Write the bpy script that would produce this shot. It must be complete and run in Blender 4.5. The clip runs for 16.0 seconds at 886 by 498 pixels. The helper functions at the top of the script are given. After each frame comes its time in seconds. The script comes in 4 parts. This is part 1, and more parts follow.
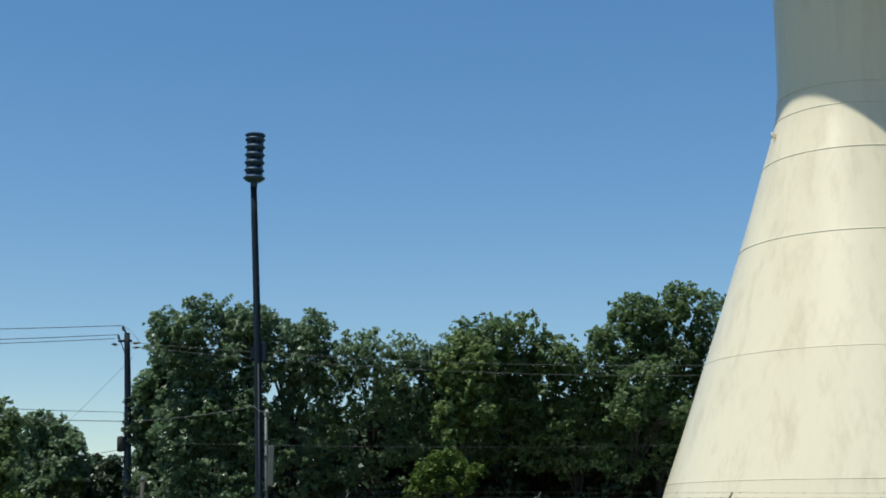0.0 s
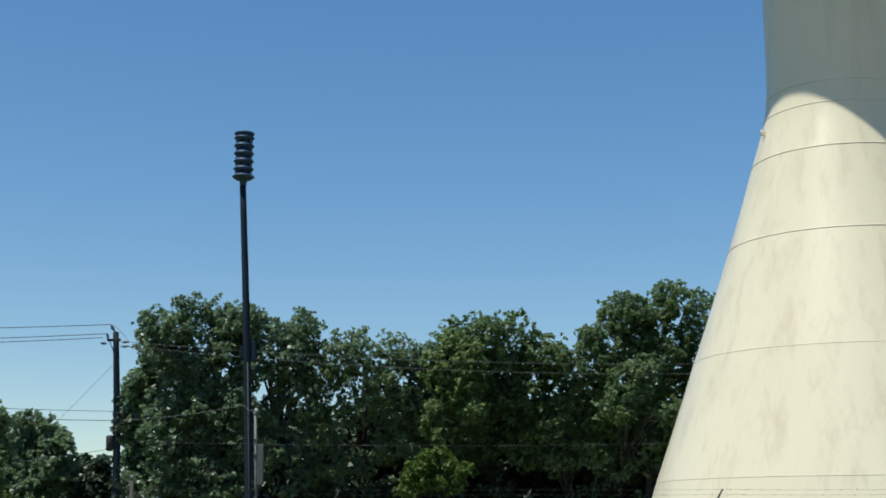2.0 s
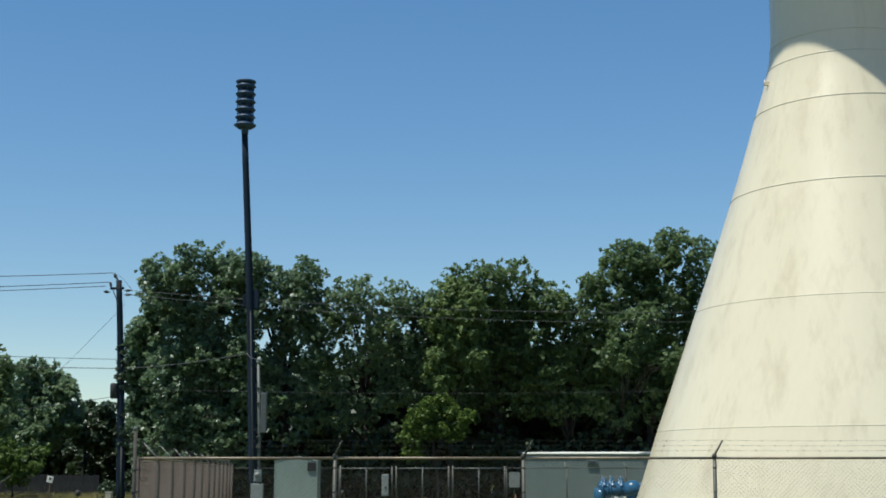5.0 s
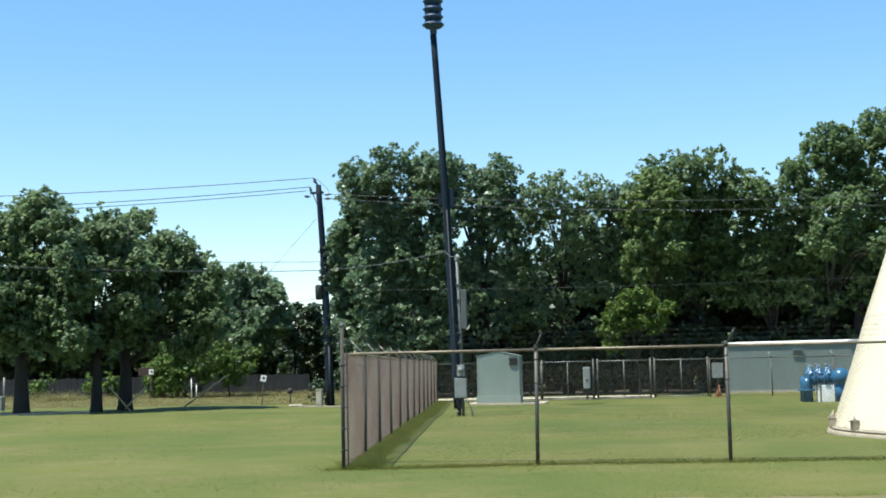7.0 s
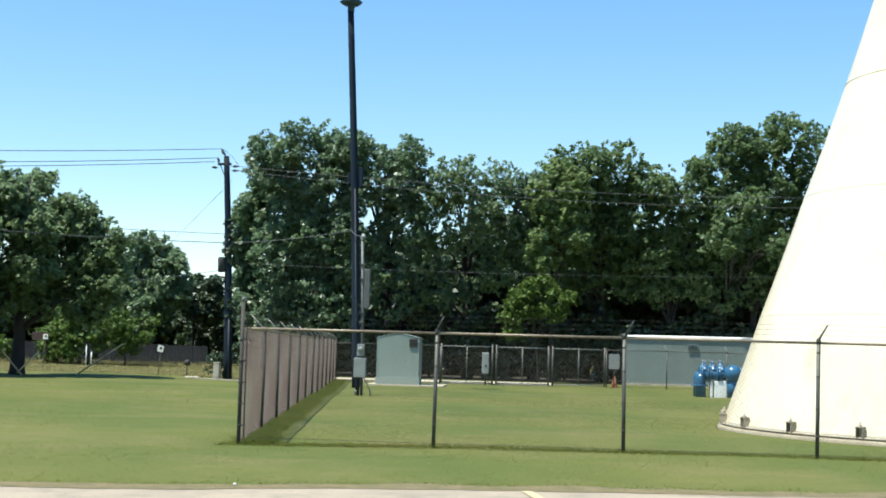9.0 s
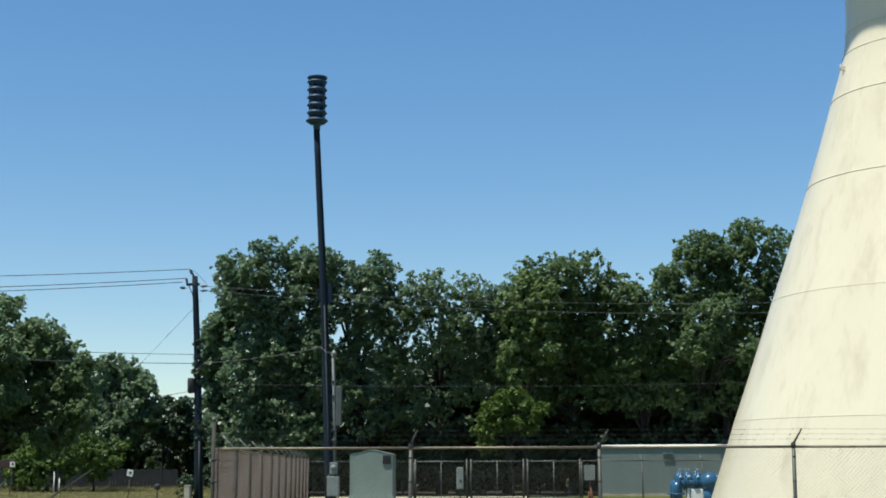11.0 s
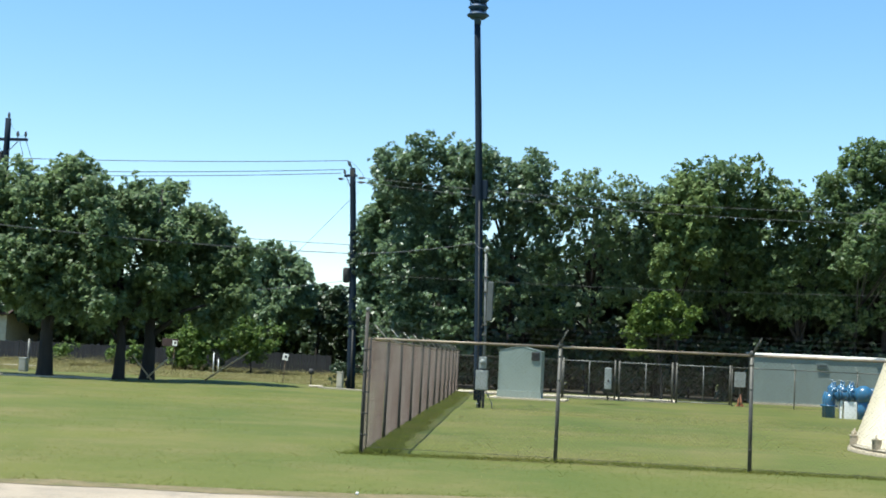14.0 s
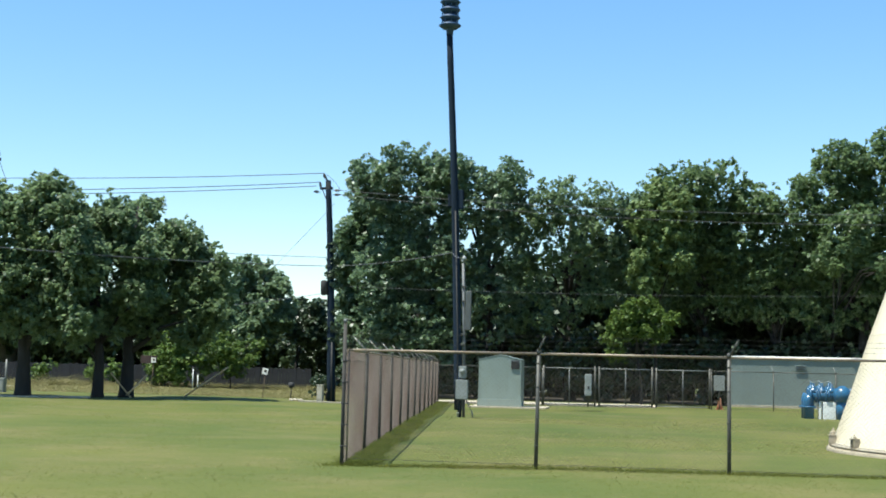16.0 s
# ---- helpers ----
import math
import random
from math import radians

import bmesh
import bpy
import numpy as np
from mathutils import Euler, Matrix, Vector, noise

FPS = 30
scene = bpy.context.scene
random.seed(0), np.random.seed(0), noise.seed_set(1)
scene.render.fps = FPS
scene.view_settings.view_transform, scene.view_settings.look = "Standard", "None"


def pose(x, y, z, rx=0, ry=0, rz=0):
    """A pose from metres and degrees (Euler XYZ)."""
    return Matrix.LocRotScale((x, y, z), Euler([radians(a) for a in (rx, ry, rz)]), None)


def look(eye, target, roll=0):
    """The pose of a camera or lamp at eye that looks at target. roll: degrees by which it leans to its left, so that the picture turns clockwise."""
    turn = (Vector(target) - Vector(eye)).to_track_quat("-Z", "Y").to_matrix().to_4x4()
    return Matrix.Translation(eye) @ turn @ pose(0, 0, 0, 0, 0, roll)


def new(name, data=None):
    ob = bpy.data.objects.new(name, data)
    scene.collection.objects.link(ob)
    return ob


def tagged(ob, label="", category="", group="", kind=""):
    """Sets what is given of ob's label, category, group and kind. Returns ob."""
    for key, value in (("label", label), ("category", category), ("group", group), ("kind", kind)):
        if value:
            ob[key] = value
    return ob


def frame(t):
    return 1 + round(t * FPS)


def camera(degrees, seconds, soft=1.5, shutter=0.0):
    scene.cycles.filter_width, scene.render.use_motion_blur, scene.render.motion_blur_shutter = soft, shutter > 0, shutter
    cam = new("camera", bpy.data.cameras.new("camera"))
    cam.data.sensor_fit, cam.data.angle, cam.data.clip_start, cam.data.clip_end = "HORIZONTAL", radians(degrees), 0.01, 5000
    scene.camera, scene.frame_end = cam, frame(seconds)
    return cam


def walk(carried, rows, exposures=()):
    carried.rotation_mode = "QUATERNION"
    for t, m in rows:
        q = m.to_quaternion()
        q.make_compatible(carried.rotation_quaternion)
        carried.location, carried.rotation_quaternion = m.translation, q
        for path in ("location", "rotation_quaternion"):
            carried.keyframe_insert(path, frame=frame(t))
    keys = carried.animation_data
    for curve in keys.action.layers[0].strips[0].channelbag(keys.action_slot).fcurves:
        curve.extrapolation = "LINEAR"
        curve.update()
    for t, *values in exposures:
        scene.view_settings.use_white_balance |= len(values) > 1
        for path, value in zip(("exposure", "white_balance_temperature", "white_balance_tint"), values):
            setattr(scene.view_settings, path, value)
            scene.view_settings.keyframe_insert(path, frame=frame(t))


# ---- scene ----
cam = camera(36.54, 16.0, soft=1.8)


def eye_pose(x, y, z, yaw, pitch, lean):
    return pose(x, y, z, 0, 0, yaw) @ pose(0, 0, 0, 90 + pitch) @ pose(0, 0, 0, 0, 0, -lean)


# seconds, place in metres, yaw, pitch and lean in degrees
ROWS = [
    (0.0, 0.010, -0.013, 1.600, 0.14, 11.61, -0.09),
    (0.5, 0.008, -0.021, 1.612, 2.48, 11.90, -0.86),
    (1.0, 0.005, 0.006, 1.606, 3.52, 13.20, -1.46),
    (1.5, 0.007, 0.002, 1.581, 2.77, 12.60, -1.03),
    (2.0, -0.005, 0.017, 1.573, -0.33, 11.58, 0.05),
    (2.5, -0.007, -0.004, 1.622, -2.16, 10.34, 0.21),
    (3.0, 0.023, -0.006, 1.612, -1.85, 9.03, -1.05),
    (3.2, 0.016, 0.001, 1.609, -2.10, 8.65, -1.17),
    (5.3, 0.007, -0.016, 1.667, 0.89, 9.34, 0.72),
    (5.5, -0.029, -0.023, 1.624, 2.29, 9.19, 1.00),
    (6.0, -0.009, -0.018, 1.633, 3.48, 7.80, 1.27),
    (6.5, 0.004, -0.019, 1.605, 7.19, 6.83, 0.89),
    (7.0, 0.010, -0.013, 1.595, 8.19, 4.99, 1.20),
    (7.5, -0.010, -0.006, 1.624, 8.20, 5.58, 0.74),
    (8.0, -0.007, -0.010, 1.601, 7.68, 5.76, 1.04),
    (8.5, -0.031, 0.000, 1.613, 7.14, 5.30, -0.45),
    (9.0, -0.008, -0.005, 1.603, 4.14, 4.19, -1.52),
    (9.2, -0.025, -0.022, 1.570, 3.42, 3.30, -1.37),
    (11.3, -0.011, 0.005, 1.589, 3.21, 9.43, 0.51),
    (11.5, -0.010, 0.027, 1.621, 5.43, 8.31, -0.22),
    (12.0, -0.005, 0.019, 1.600, 8.05, 7.75, -0.70),
    (12.5, -0.004, 0.020, 1.595, 8.04, 6.93, -1.56),
    (13.0, 0.007, 0.016, 1.583, 8.26, 5.66, -2.39),
    (13.5, -0.007, 0.017, 1.592, 8.80, 5.36, -3.01),
    (14.0, -0.031, 0.029, 1.600, 9.42, 4.55, -2.68),
    (14.5, 0.010, 0.026, 1.602, 8.11, 5.59, -4.13),
    (15.0, 0.008, 0.007, 1.586, 7.63, 5.93, -3.09),
    (15.5, 0.013, 0.024, 1.598, 8.58, 5.28, -3.20),
    (16.0, 0.005, -0.004, 1.576, 8.49, 5.04, -1.31),
]
EXPOSURES = [(t, s, 6300, 3) for t, s in (
    (0.0, 0.22), (0.5, 0.25), (1.5, 0.25), (3.2, 0.16), (5.5, 0.26), (6.0, 0.35), (6.6, 0.8), (7.0, 1.02), (9.0, 1.04), (9.2, 0.84),
    (11.3, 0.4), (12.0, 0.8), (13.0, 0.88), (14.0, 1.1), (16.0, 1.05))]
walk(cam, [(t, eye_pose(*row)) for t, *row in ROWS], EXPOSURES)

# ---- daylight ----
SUN = Vector((-0.348, -0.235, 1.0)).normalized()
world = bpy.data.worlds.new("sky")
scene.world = world
world.use_nodes = True
sky = world.node_tree.nodes.new("ShaderNodeTexSky")
sky.sky_type, sky.sun_disc = "NISHITA", False
sky.sun_elevation = math.asin(SUN.z)
sky.sun_rotation = math.atan2(SUN.x, SUN.y)
sky.air_density, sky.dust_density, sky.ozone_density = 1.0, 0.0, 2.2
back = world.node_tree.nodes["Background"]
back.inputs["Strength"].default_value = 0.161
depth = world.node_tree.nodes.new("ShaderNodeHueSaturation")
depth.inputs["Hue"].default_value = 0.506
depth.inputs["Saturation"].default_value = 1.47
soften = world.node_tree.nodes.new("ShaderNodeGamma")
soften.inputs["Gamma"].default_value = 0.71
world.node_tree.links.new(sky.outputs["Color"], soften.inputs["Color"])
world.node_tree.links.new(soften.outputs["Color"], depth.inputs["Color"])
world.node_tree.links.new(depth.outputs["Color"], back.inputs["Color"])
sun = new("sun", bpy.data.lights.new("sun", "SUN"))
sun.data.energy, sun.data.angle, sun.data.color = 4.4, radians(0.55), (1.0, 0.955, 0.87)
sun.matrix_world = look(SUN * 60, (0, 0, 0))


# ---- materials ----
def material(name, colour, other=None, scale=3.0, rough=0.7, metal=0.0, bump=0.0, fine=40.0, spread=0.12,
             vary=0.0, streak=0.0, stain=None, stain_scale=0.6, stain_low=0.52, stain_high=0.72):
    """A paint, metal, wood or earth: two colours mixed by broad noise, fine grain, stains, bump, and a shift from piece to piece."""
    m = bpy.data.materials.new(name)
    m.use_nodes = True
    n, l = m.node_tree.nodes, m.node_tree.links
    b = n["Principled BSDF"]
    b.inputs["Roughness"].default_value, b.inputs["Metallic"].default_value = rough, metal
    co = n.new("ShaderNodeTexCoord")
    mp = n.new("ShaderNodeMapping")
    mp.inputs["Scale"].default_value = (1, 1, 1 - streak)
    l.new(co.outputs["Object"], mp.inputs["Vector"])
    big, small = n.new("ShaderNodeTexNoise"), n.new("ShaderNodeTexNoise")
    for tex, s, d in ((big, scale, 5), (small, fine, 4)):
        tex.inputs["Scale"].default_value, tex.inputs["Detail"].default_value = s, d
        l.new(mp.outputs["Vector"], tex.inputs["Vector"])
    ramp = n.new("ShaderNodeValToRGB")
    ramp.color_ramp.elements[0].position, ramp.color_ramp.elements[1].position = 0.34, 0.68
    ramp.color_ramp.elements[0].color = (*colour, 1)
    ramp.color_ramp.elements[1].color = (*(other or [c * 0.8 for c in colour]), 1)
    l.new(big.outputs["Fac"], ramp.inputs["Fac"])
    out = ramp.outputs["Color"]
    if stain:
        st = n.new("ShaderNodeTexNoise")
        st.inputs["Scale"].default_value, st.inputs["Detail"].default_value = stain_scale, 9
        st.inputs["Roughness"].default_value = 0.68
        l.new(mp.outputs["Vector"], st.inputs["Vector"])
        mr = n.new("ShaderNodeMapRange")
        mr.inputs["From Min"].default_value, mr.inputs["From Max"].default_value = stain_low, stain_high
        l.new(st.outputs["Fac"], mr.inputs["Value"])
        mx = n.new("ShaderNodeMix")
        mx.data_type = "RGBA"
        mx.inputs["B"].default_value = (*stain, 1)
        l.new(mr.outputs["Result"], mx.inputs["Factor"])
        l.new(out, mx.inputs["A"])
        out = mx.outputs["Result"]
    hs = n.new("ShaderNodeHueSaturation")
    ma = n.new("ShaderNodeMapRange")
    ma.inputs["To Min"].default_value, ma.inputs["To Max"].default_value = 1 - spread, 1 + spread
    l.new(small.outputs["Fac"], ma.inputs["Value"])
    val = ma.outputs["Result"]
    if vary:
        oi = n.new("ShaderNodeObjectInfo")
        mv = n.new("ShaderNodeMapRange")
        mv.inputs["To Min"].default_value, mv.inputs["To Max"].default_value = 1 - vary, 1 + vary
        l.new(oi.outputs["Random"], mv.inputs["Value"])
        mu = n.new("ShaderNodeMath")
        mu.operation = "MULTIPLY"
        l.new(val, mu.inputs[0])
        l.new(mv.outputs["Result"], mu.inputs[1])
        val = mu.outputs["Value"]
    l.new(val, hs.inputs["Value"])
    l.new(out, hs.inputs["Color"])
    l.new(hs.outputs["Color"], b.inputs["Base Color"])
    if bump:
        bp = n.new("ShaderNodeBump")
        bp.inputs["Strength"].default_value, bp.inputs["Distance"].default_value = min(1, bump), 0.01
        l.new(small.outputs["Fac"], bp.inputs["Height"])
        l.new(bp.outputs["Normal"], b.inputs["Normal"])
    return m


def leaf_material(name, dark, light, tint, through_light=0.35, rough=0.4, gloss=0.5):
    """Leaves: each leaf its own shade, some light through the blade, broad patches of another tint."""
    m = bpy.data.materials.new(name)
    m.use_nodes = True
    n, l = m.node_tree.nodes, m.node_tree.links
    b = n["Principled BSDF"]
    b.inputs["Roughness"].default_value, b.inputs["Specular IOR Level"].default_value = rough, gloss
    geo = n.new("ShaderNodeNewGeometry")
    ramp = n.new("ShaderNodeValToRGB")
    ramp.color_ramp.elements[0].color, ramp.color_ramp.elements[1].color = (*dark, 1), (*light, 1)
    l.new(geo.outputs["Random Per Island"], ramp.inputs["Fac"])
    co = n.new("ShaderNodeTexCoord")
    nz = n.new("ShaderNodeTexNoise")
    nz.inputs["Scale"].default_value, nz.inputs["Detail"].default_value = 0.55, 3
    l.new(co.outputs["Object"], nz.inputs["Vector"])
    mr = n.new("ShaderNodeMapRange")
    mr.inputs["From Min"].default_value, mr.inputs["From Max"].default_value, mr.inputs["To Max"].default_value = 0.42, 0.7, 0.7
    l.new(nz.outputs["Fac"], mr.inputs["Value"])
    mx = n.new("ShaderNodeMix")
    mx.data_type = "RGBA"
    mx.inputs["B"].default_value = (*tint, 1)
    l.new(mr.outputs["Result"], mx.inputs["Factor"])
    l.new(ramp.outputs["Color"], mx.inputs["A"])
    l.new(mx.outputs["Result"], b.inputs["Base Color"])
    tr = n.new("ShaderNodeBsdfTranslucent")
    l.new(mx.outputs["Result"], tr.inputs["Color"])
    ms = n.new("ShaderNodeMixShader")
    ms.inputs["Fac"].default_value = through_light
    l.new(b.outputs["BSDF"], ms.inputs[1])
    l.new(tr.outputs["BSDF"], ms.inputs[2])
    l.new(ms.outputs["Shader"], n["Material Output"].inputs["Surface"])
    return m


CREAM = material("cream_tower_paint", (0.71, 0.625, 0.455), (0.645, 0.562, 0.402), scale=0.35, rough=0.31, bump=0.05, fine=9, spread=0.035,
                 streak=0.9, stain=(0.47, 0.39, 0.26), stain_scale=2.2, stain_low=0.5, stain_high=0.9)
WELD = material("weld_bead_grime", (0.54, 0.49, 0.36), (0.69, 0.63, 0.48), scale=0.8, rough=0.6, spread=0.15)
CONCRETE = material("pale_concrete", (0.44, 0.385, 0.29), (0.32, 0.275, 0.2), scale=1.5, rough=0.9, bump=0.4, fine=30)
BRACKET = material("weathered_bracket", (0.37, 0.32, 0.24), (0.26, 0.22, 0.16), scale=6, rough=0.7, bump=0.3)
ZINC = material("galvanised_steel", (0.086, 0.083, 0.069), (0.056, 0.053, 0.043), scale=7, rough=0.55, metal=0.2, bump=0.1, vary=0.12)
RAIL = material("rusty_galvanised_rail", (0.30, 0.24, 0.17), (0.19, 0.14, 0.095), scale=4, rough=0.55, metal=0.3, bump=0.2)
MESH = material("chain_link_wire", (0.13, 0.115, 0.09), (0.09, 0.075, 0.058), scale=1.2, rough=0.55, metal=0.35)
OLD_POST = material("dull_weathered_post", (0.05, 0.045, 0.038), (0.034, 0.03, 0.025), scale=7, rough=0.85, bump=0.2, vary=0.15)
RUST_MESH = material("brown_weathered_wire", (0.14, 0.113, 0.093), (0.085, 0.047, 0.033), scale=0.42, rough=0.7, metal=0.1)
# Dark wood tinted blue for the hazy veil over distant dark things.
POLE = material("veil_blue_creosoted_pole", (0.014, 0.024, 0.038), (0.009, 0.015, 0.024), scale=2, rough=0.85, bump=0.6, fine=25, streak=0.9, vary=0.15)
POLE.node_tree.nodes["Principled BSDF"].inputs["Specular IOR Level"].default_value = 0.12
IRON = material("dark_fittings", (0.028, 0.028, 0.028), (0.042, 0.04, 0.038), scale=6, rough=0.8)
# Dark paint with extra blue that imitates the same veil of haze.
SIREN = material("veil_blue_siren_paint", (0.017, 0.048, 0.105), (0.022, 0.057, 0.12), scale=5, rough=0.5)
PORCELAIN = material("insulator_glaze", (0.085, 0.08, 0.075), scale=8, rough=0.25)
WIRE = material("black_cable", (0.09, 0.09, 0.095), scale=3, rough=0.6)
GREY_BOX = material("grey_enclosure_paint", (0.25, 0.265, 0.25), (0.2, 0.215, 0.2), scale=3, rough=0.5, bump=0.05)
SHED = material("pale_green_sheet_metal", (0.235, 0.28, 0.247), (0.2, 0.24, 0.21), scale=1.2, rough=0.5, bump=0.08, streak=0.7)
METAL_WALL = material("grey_green_cladding", (0.178, 0.213, 0.195), (0.15, 0.18, 0.164), scale=0.8, rough=0.5, streak=0.7, vary=0.05)
WHITE = material("white_trim_paint", (0.78, 0.77, 0.73), (0.66, 0.65, 0.6), scale=2, rough=0.55)
TAN = material("tan_weathered_concrete", (0.27, 0.225, 0.155), (0.36, 0.31, 0.22), scale=2.5, rough=0.95, bump=0.6, fine=30)
BLUE = material("blue_pipe_enamel", (0.032, 0.12, 0.215), (0.022, 0.085, 0.165), scale=2.5, rough=0.28, bump=0.05)
GALV = material("pale_galvanised_gate_steel", (0.17, 0.175, 0.165), (0.125, 0.13, 0.122), scale=5, rough=0.5, metal=0.15, bump=0.1)
ARM = material("bare_galvanised_arm", (0.36, 0.34, 0.3), (0.26, 0.24, 0.2), scale=6, rough=0.5, metal=0.2)
MAST = material("dull_grey_mast_steel", (0.1, 0.108, 0.104), (0.07, 0.075, 0.072), scale=5, rough=0.55, metal=0.1, bump=0.1)
DARK_BOARD = material("dark_red_brown_board", (0.055, 0.03, 0.026), (0.035, 0.022, 0.02), scale=3, rough=0.8)
CREAM_BOX = material("cream_cabinet_paint", (0.40, 0.37, 0.29), (0.33, 0.30, 0.23), scale=3, rough=0.6)
ORANGE = material("faded_orange_plastic", (0.42, 0.17, 0.08), (0.34, 0.15, 0.08), scale=6, rough=0.6)
BARK = material("tree_bark", (0.027, 0.023, 0.019), (0.017, 0.015, 0.013), scale=5, rough=0.95, bump=0.9, fine=22, streak=0.7)
TIMBER = material("weathered_brown_timber", (0.16, 0.11, 0.075), (0.10, 0.07, 0.05), scale=2, rough=0.9, bump=0.5, vary=0.25)
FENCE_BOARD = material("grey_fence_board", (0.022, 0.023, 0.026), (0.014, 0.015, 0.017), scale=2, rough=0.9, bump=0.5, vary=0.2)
STAKE = material("pale_timber_stake", (0.46, 0.35, 0.2), (0.36, 0.27, 0.16), scale=4, rough=0.85)
YELLOW = material("worn_yellow_paint", (0.5, 0.395, 0.2), (0.44, 0.36, 0.21), scale=6, rough=0.8, stain=(0.42, 0.39, 0.33), stain_scale=9)
GRASS = material("mown_lawn", (0.064, 0.087, 0.0182), (0.109, 0.1125, 0.0262), scale=0.16, rough=0.95, bump=0.25, fine=16, spread=0.24,
                 stain=(0.15, 0.128, 0.05), stain_scale=0.3, stain_low=0.46, stain_high=0.78)
ROAD = material("sun_bleached_asphalt", (0.335, 0.272, 0.197), (0.272, 0.222, 0.163), scale=0.9, rough=0.95, bump=0.9, fine=45, spread=0.3,
                stain=(0.19, 0.16, 0.122), stain_scale=1.7, stain_low=0.47, stain_high=0.74)
DIRT = material("sandy_verge", (0.165, 0.125, 0.062), (0.105, 0.095, 0.036), scale=4, rough=1.0, bump=0.8, fine=40, spread=0.3)
# Litter brown kept dark to stand in for shade on the ground.
LITTER = material("shade_dark_leaf_litter", (0.05, 0.038, 0.026), (0.03, 0.026, 0.017), scale=2.2, rough=1.0, bump=0.8, fine=30, spread=0.3)
BLADE = leaf_material("grass_blades", (0.1, 0.125, 0.024), (0.14, 0.158, 0.034), (0.17, 0.158, 0.045), 0.65, 0.8, 0.2)
GRASS.node_tree.nodes["Principled BSDF"].inputs["Specular IOR Level"].default_value = 0.2
TALL_BLADE = leaf_material("seeding_grass", (0.145, 0.157, 0.051), (0.246, 0.234, 0.098), (0.281, 0.242, 0.119), 0.3, 0.9, 0.1)
ROUGH_BLADE = leaf_material("rough_grass", (0.15, 0.15, 0.055), (0.22, 0.20, 0.095), (0.27, 0.215, 0.115), 0.3, 0.9, 0.1)
LEAF = leaf_material("maple_leaves", (0.1, 0.16, 0.09), (0.23, 0.31, 0.185), (0.165, 0.24, 0.105), 0.55, 0.36, 0.65)
LEAF_LIGHT = leaf_material("light_maple_leaves", (0.092, 0.145, 0.068), (0.205, 0.285, 0.13), (0.175, 0.24, 0.082), 0.6, 0.42, 0.4)
# Leaf colour lowered to stand in for the shade below the crowns.
LEAF_SHADE = leaf_material("shaded_undergrowth_leaves", (0.032, 0.052, 0.023), (0.06, 0.088, 0.036), (0.046, 0.072, 0.031), 0.2)
# Green darkened in place of the canopy shade inside the woods.
LEAF_DEEP = leaf_material("shade_darkened_leaves", (0.04, 0.064, 0.034), (0.08, 0.115, 0.055), (0.06, 0.09, 0.044), 0.3)
LEAF_YELLOW = leaf_material("yellow_green_leaves", (0.145, 0.21, 0.078), (0.245, 0.315, 0.13), (0.19, 0.255, 0.088), 0.5, 0.5, 0.3)
LEAF_FRESH = leaf_material("fresh_green_leaves", (0.07, 0.12, 0.028), (0.16, 0.235, 0.055), (0.125, 0.18, 0.04), 0.45, 0.5, 0.3)
LEAF_GREY = leaf_material("grey_green_leaves", (0.13, 0.19, 0.1), (0.235, 0.31, 0.16), (0.195, 0.265, 0.105), 0.64, 0.45, 0.4)
# Leaf colour lightened to give the aerial haze of distance.
LEAF_HAZE = leaf_material("haze_paled_leaves", (0.13, 0.195, 0.105), (0.23, 0.31, 0.165), (0.18, 0.25, 0.13), 0.5)


# ---- building tools ----
def part(name, bm, mat, parent=None, label=""):
    me = bpy.data.meshes.new(name)
    bm.to_mesh(me)
    bm.free()
    return part_of(name, me, mat, parent, label)


def part_of(name, me, mat, parent=None, label=""):
    if mat and not me.materials:
        me.materials.append(mat)
    ob = new(name, me)
    if parent:
        ob.parent = parent
    return tagged(ob, label)


def dip(x, y):
    """How far the ground lies below the tower's foot: lower by the compound's corner and towards its back."""
    def ease(u):
        u = np.clip(u, 0.0, 1.0)
        return u * u * (3 - 2 * u)
    corner = 0.5 * ease((-0.5 - x) / 5.0) * ease((x + 20) / 7.0)
    back = ease((y - 37) / 12.0) * ease((86 - y) / 8.0) * ease((x + 18) / 6.0)
    return -0.14 * np.maximum(corner * ease((80 - y) / 8.0), back)


LEVEL = ("water_tower", "front_fence", "side_fence", "corner_post", "siren_pole", "utility_pole", "warning_siren", "tree", "shrub")


def thing(name, label, category, group="", kind="", at=(0, 0, 0), turn=0):
    if name not in LEVEL:
        at = (at[0], at[1], at[2] + float(dip(at[0], at[1])))
    ob = new(name)
    ob.empty_display_size = 0.2
    ob.matrix_world = pose(*at, 0, 0, turn)
    return tagged(ob, label, category, group, kind)


def box(bm, centre, size, bevel=0.0, turn=None):
    made = bmesh.ops.create_cube(bm, size=1.0)["verts"]
    m = Matrix.Translation(centre) @ (turn or Matrix()) @ Matrix.Diagonal((*size, 1))
    bmesh.ops.transform(bm, matrix=m, verts=made)
    if bevel:
        edges = list({e for v in made for e in v.link_edges})
        bmesh.ops.bevel(bm, geom=edges, offset=bevel, segments=2, affect="EDGES", profile=0.6)
    return bm


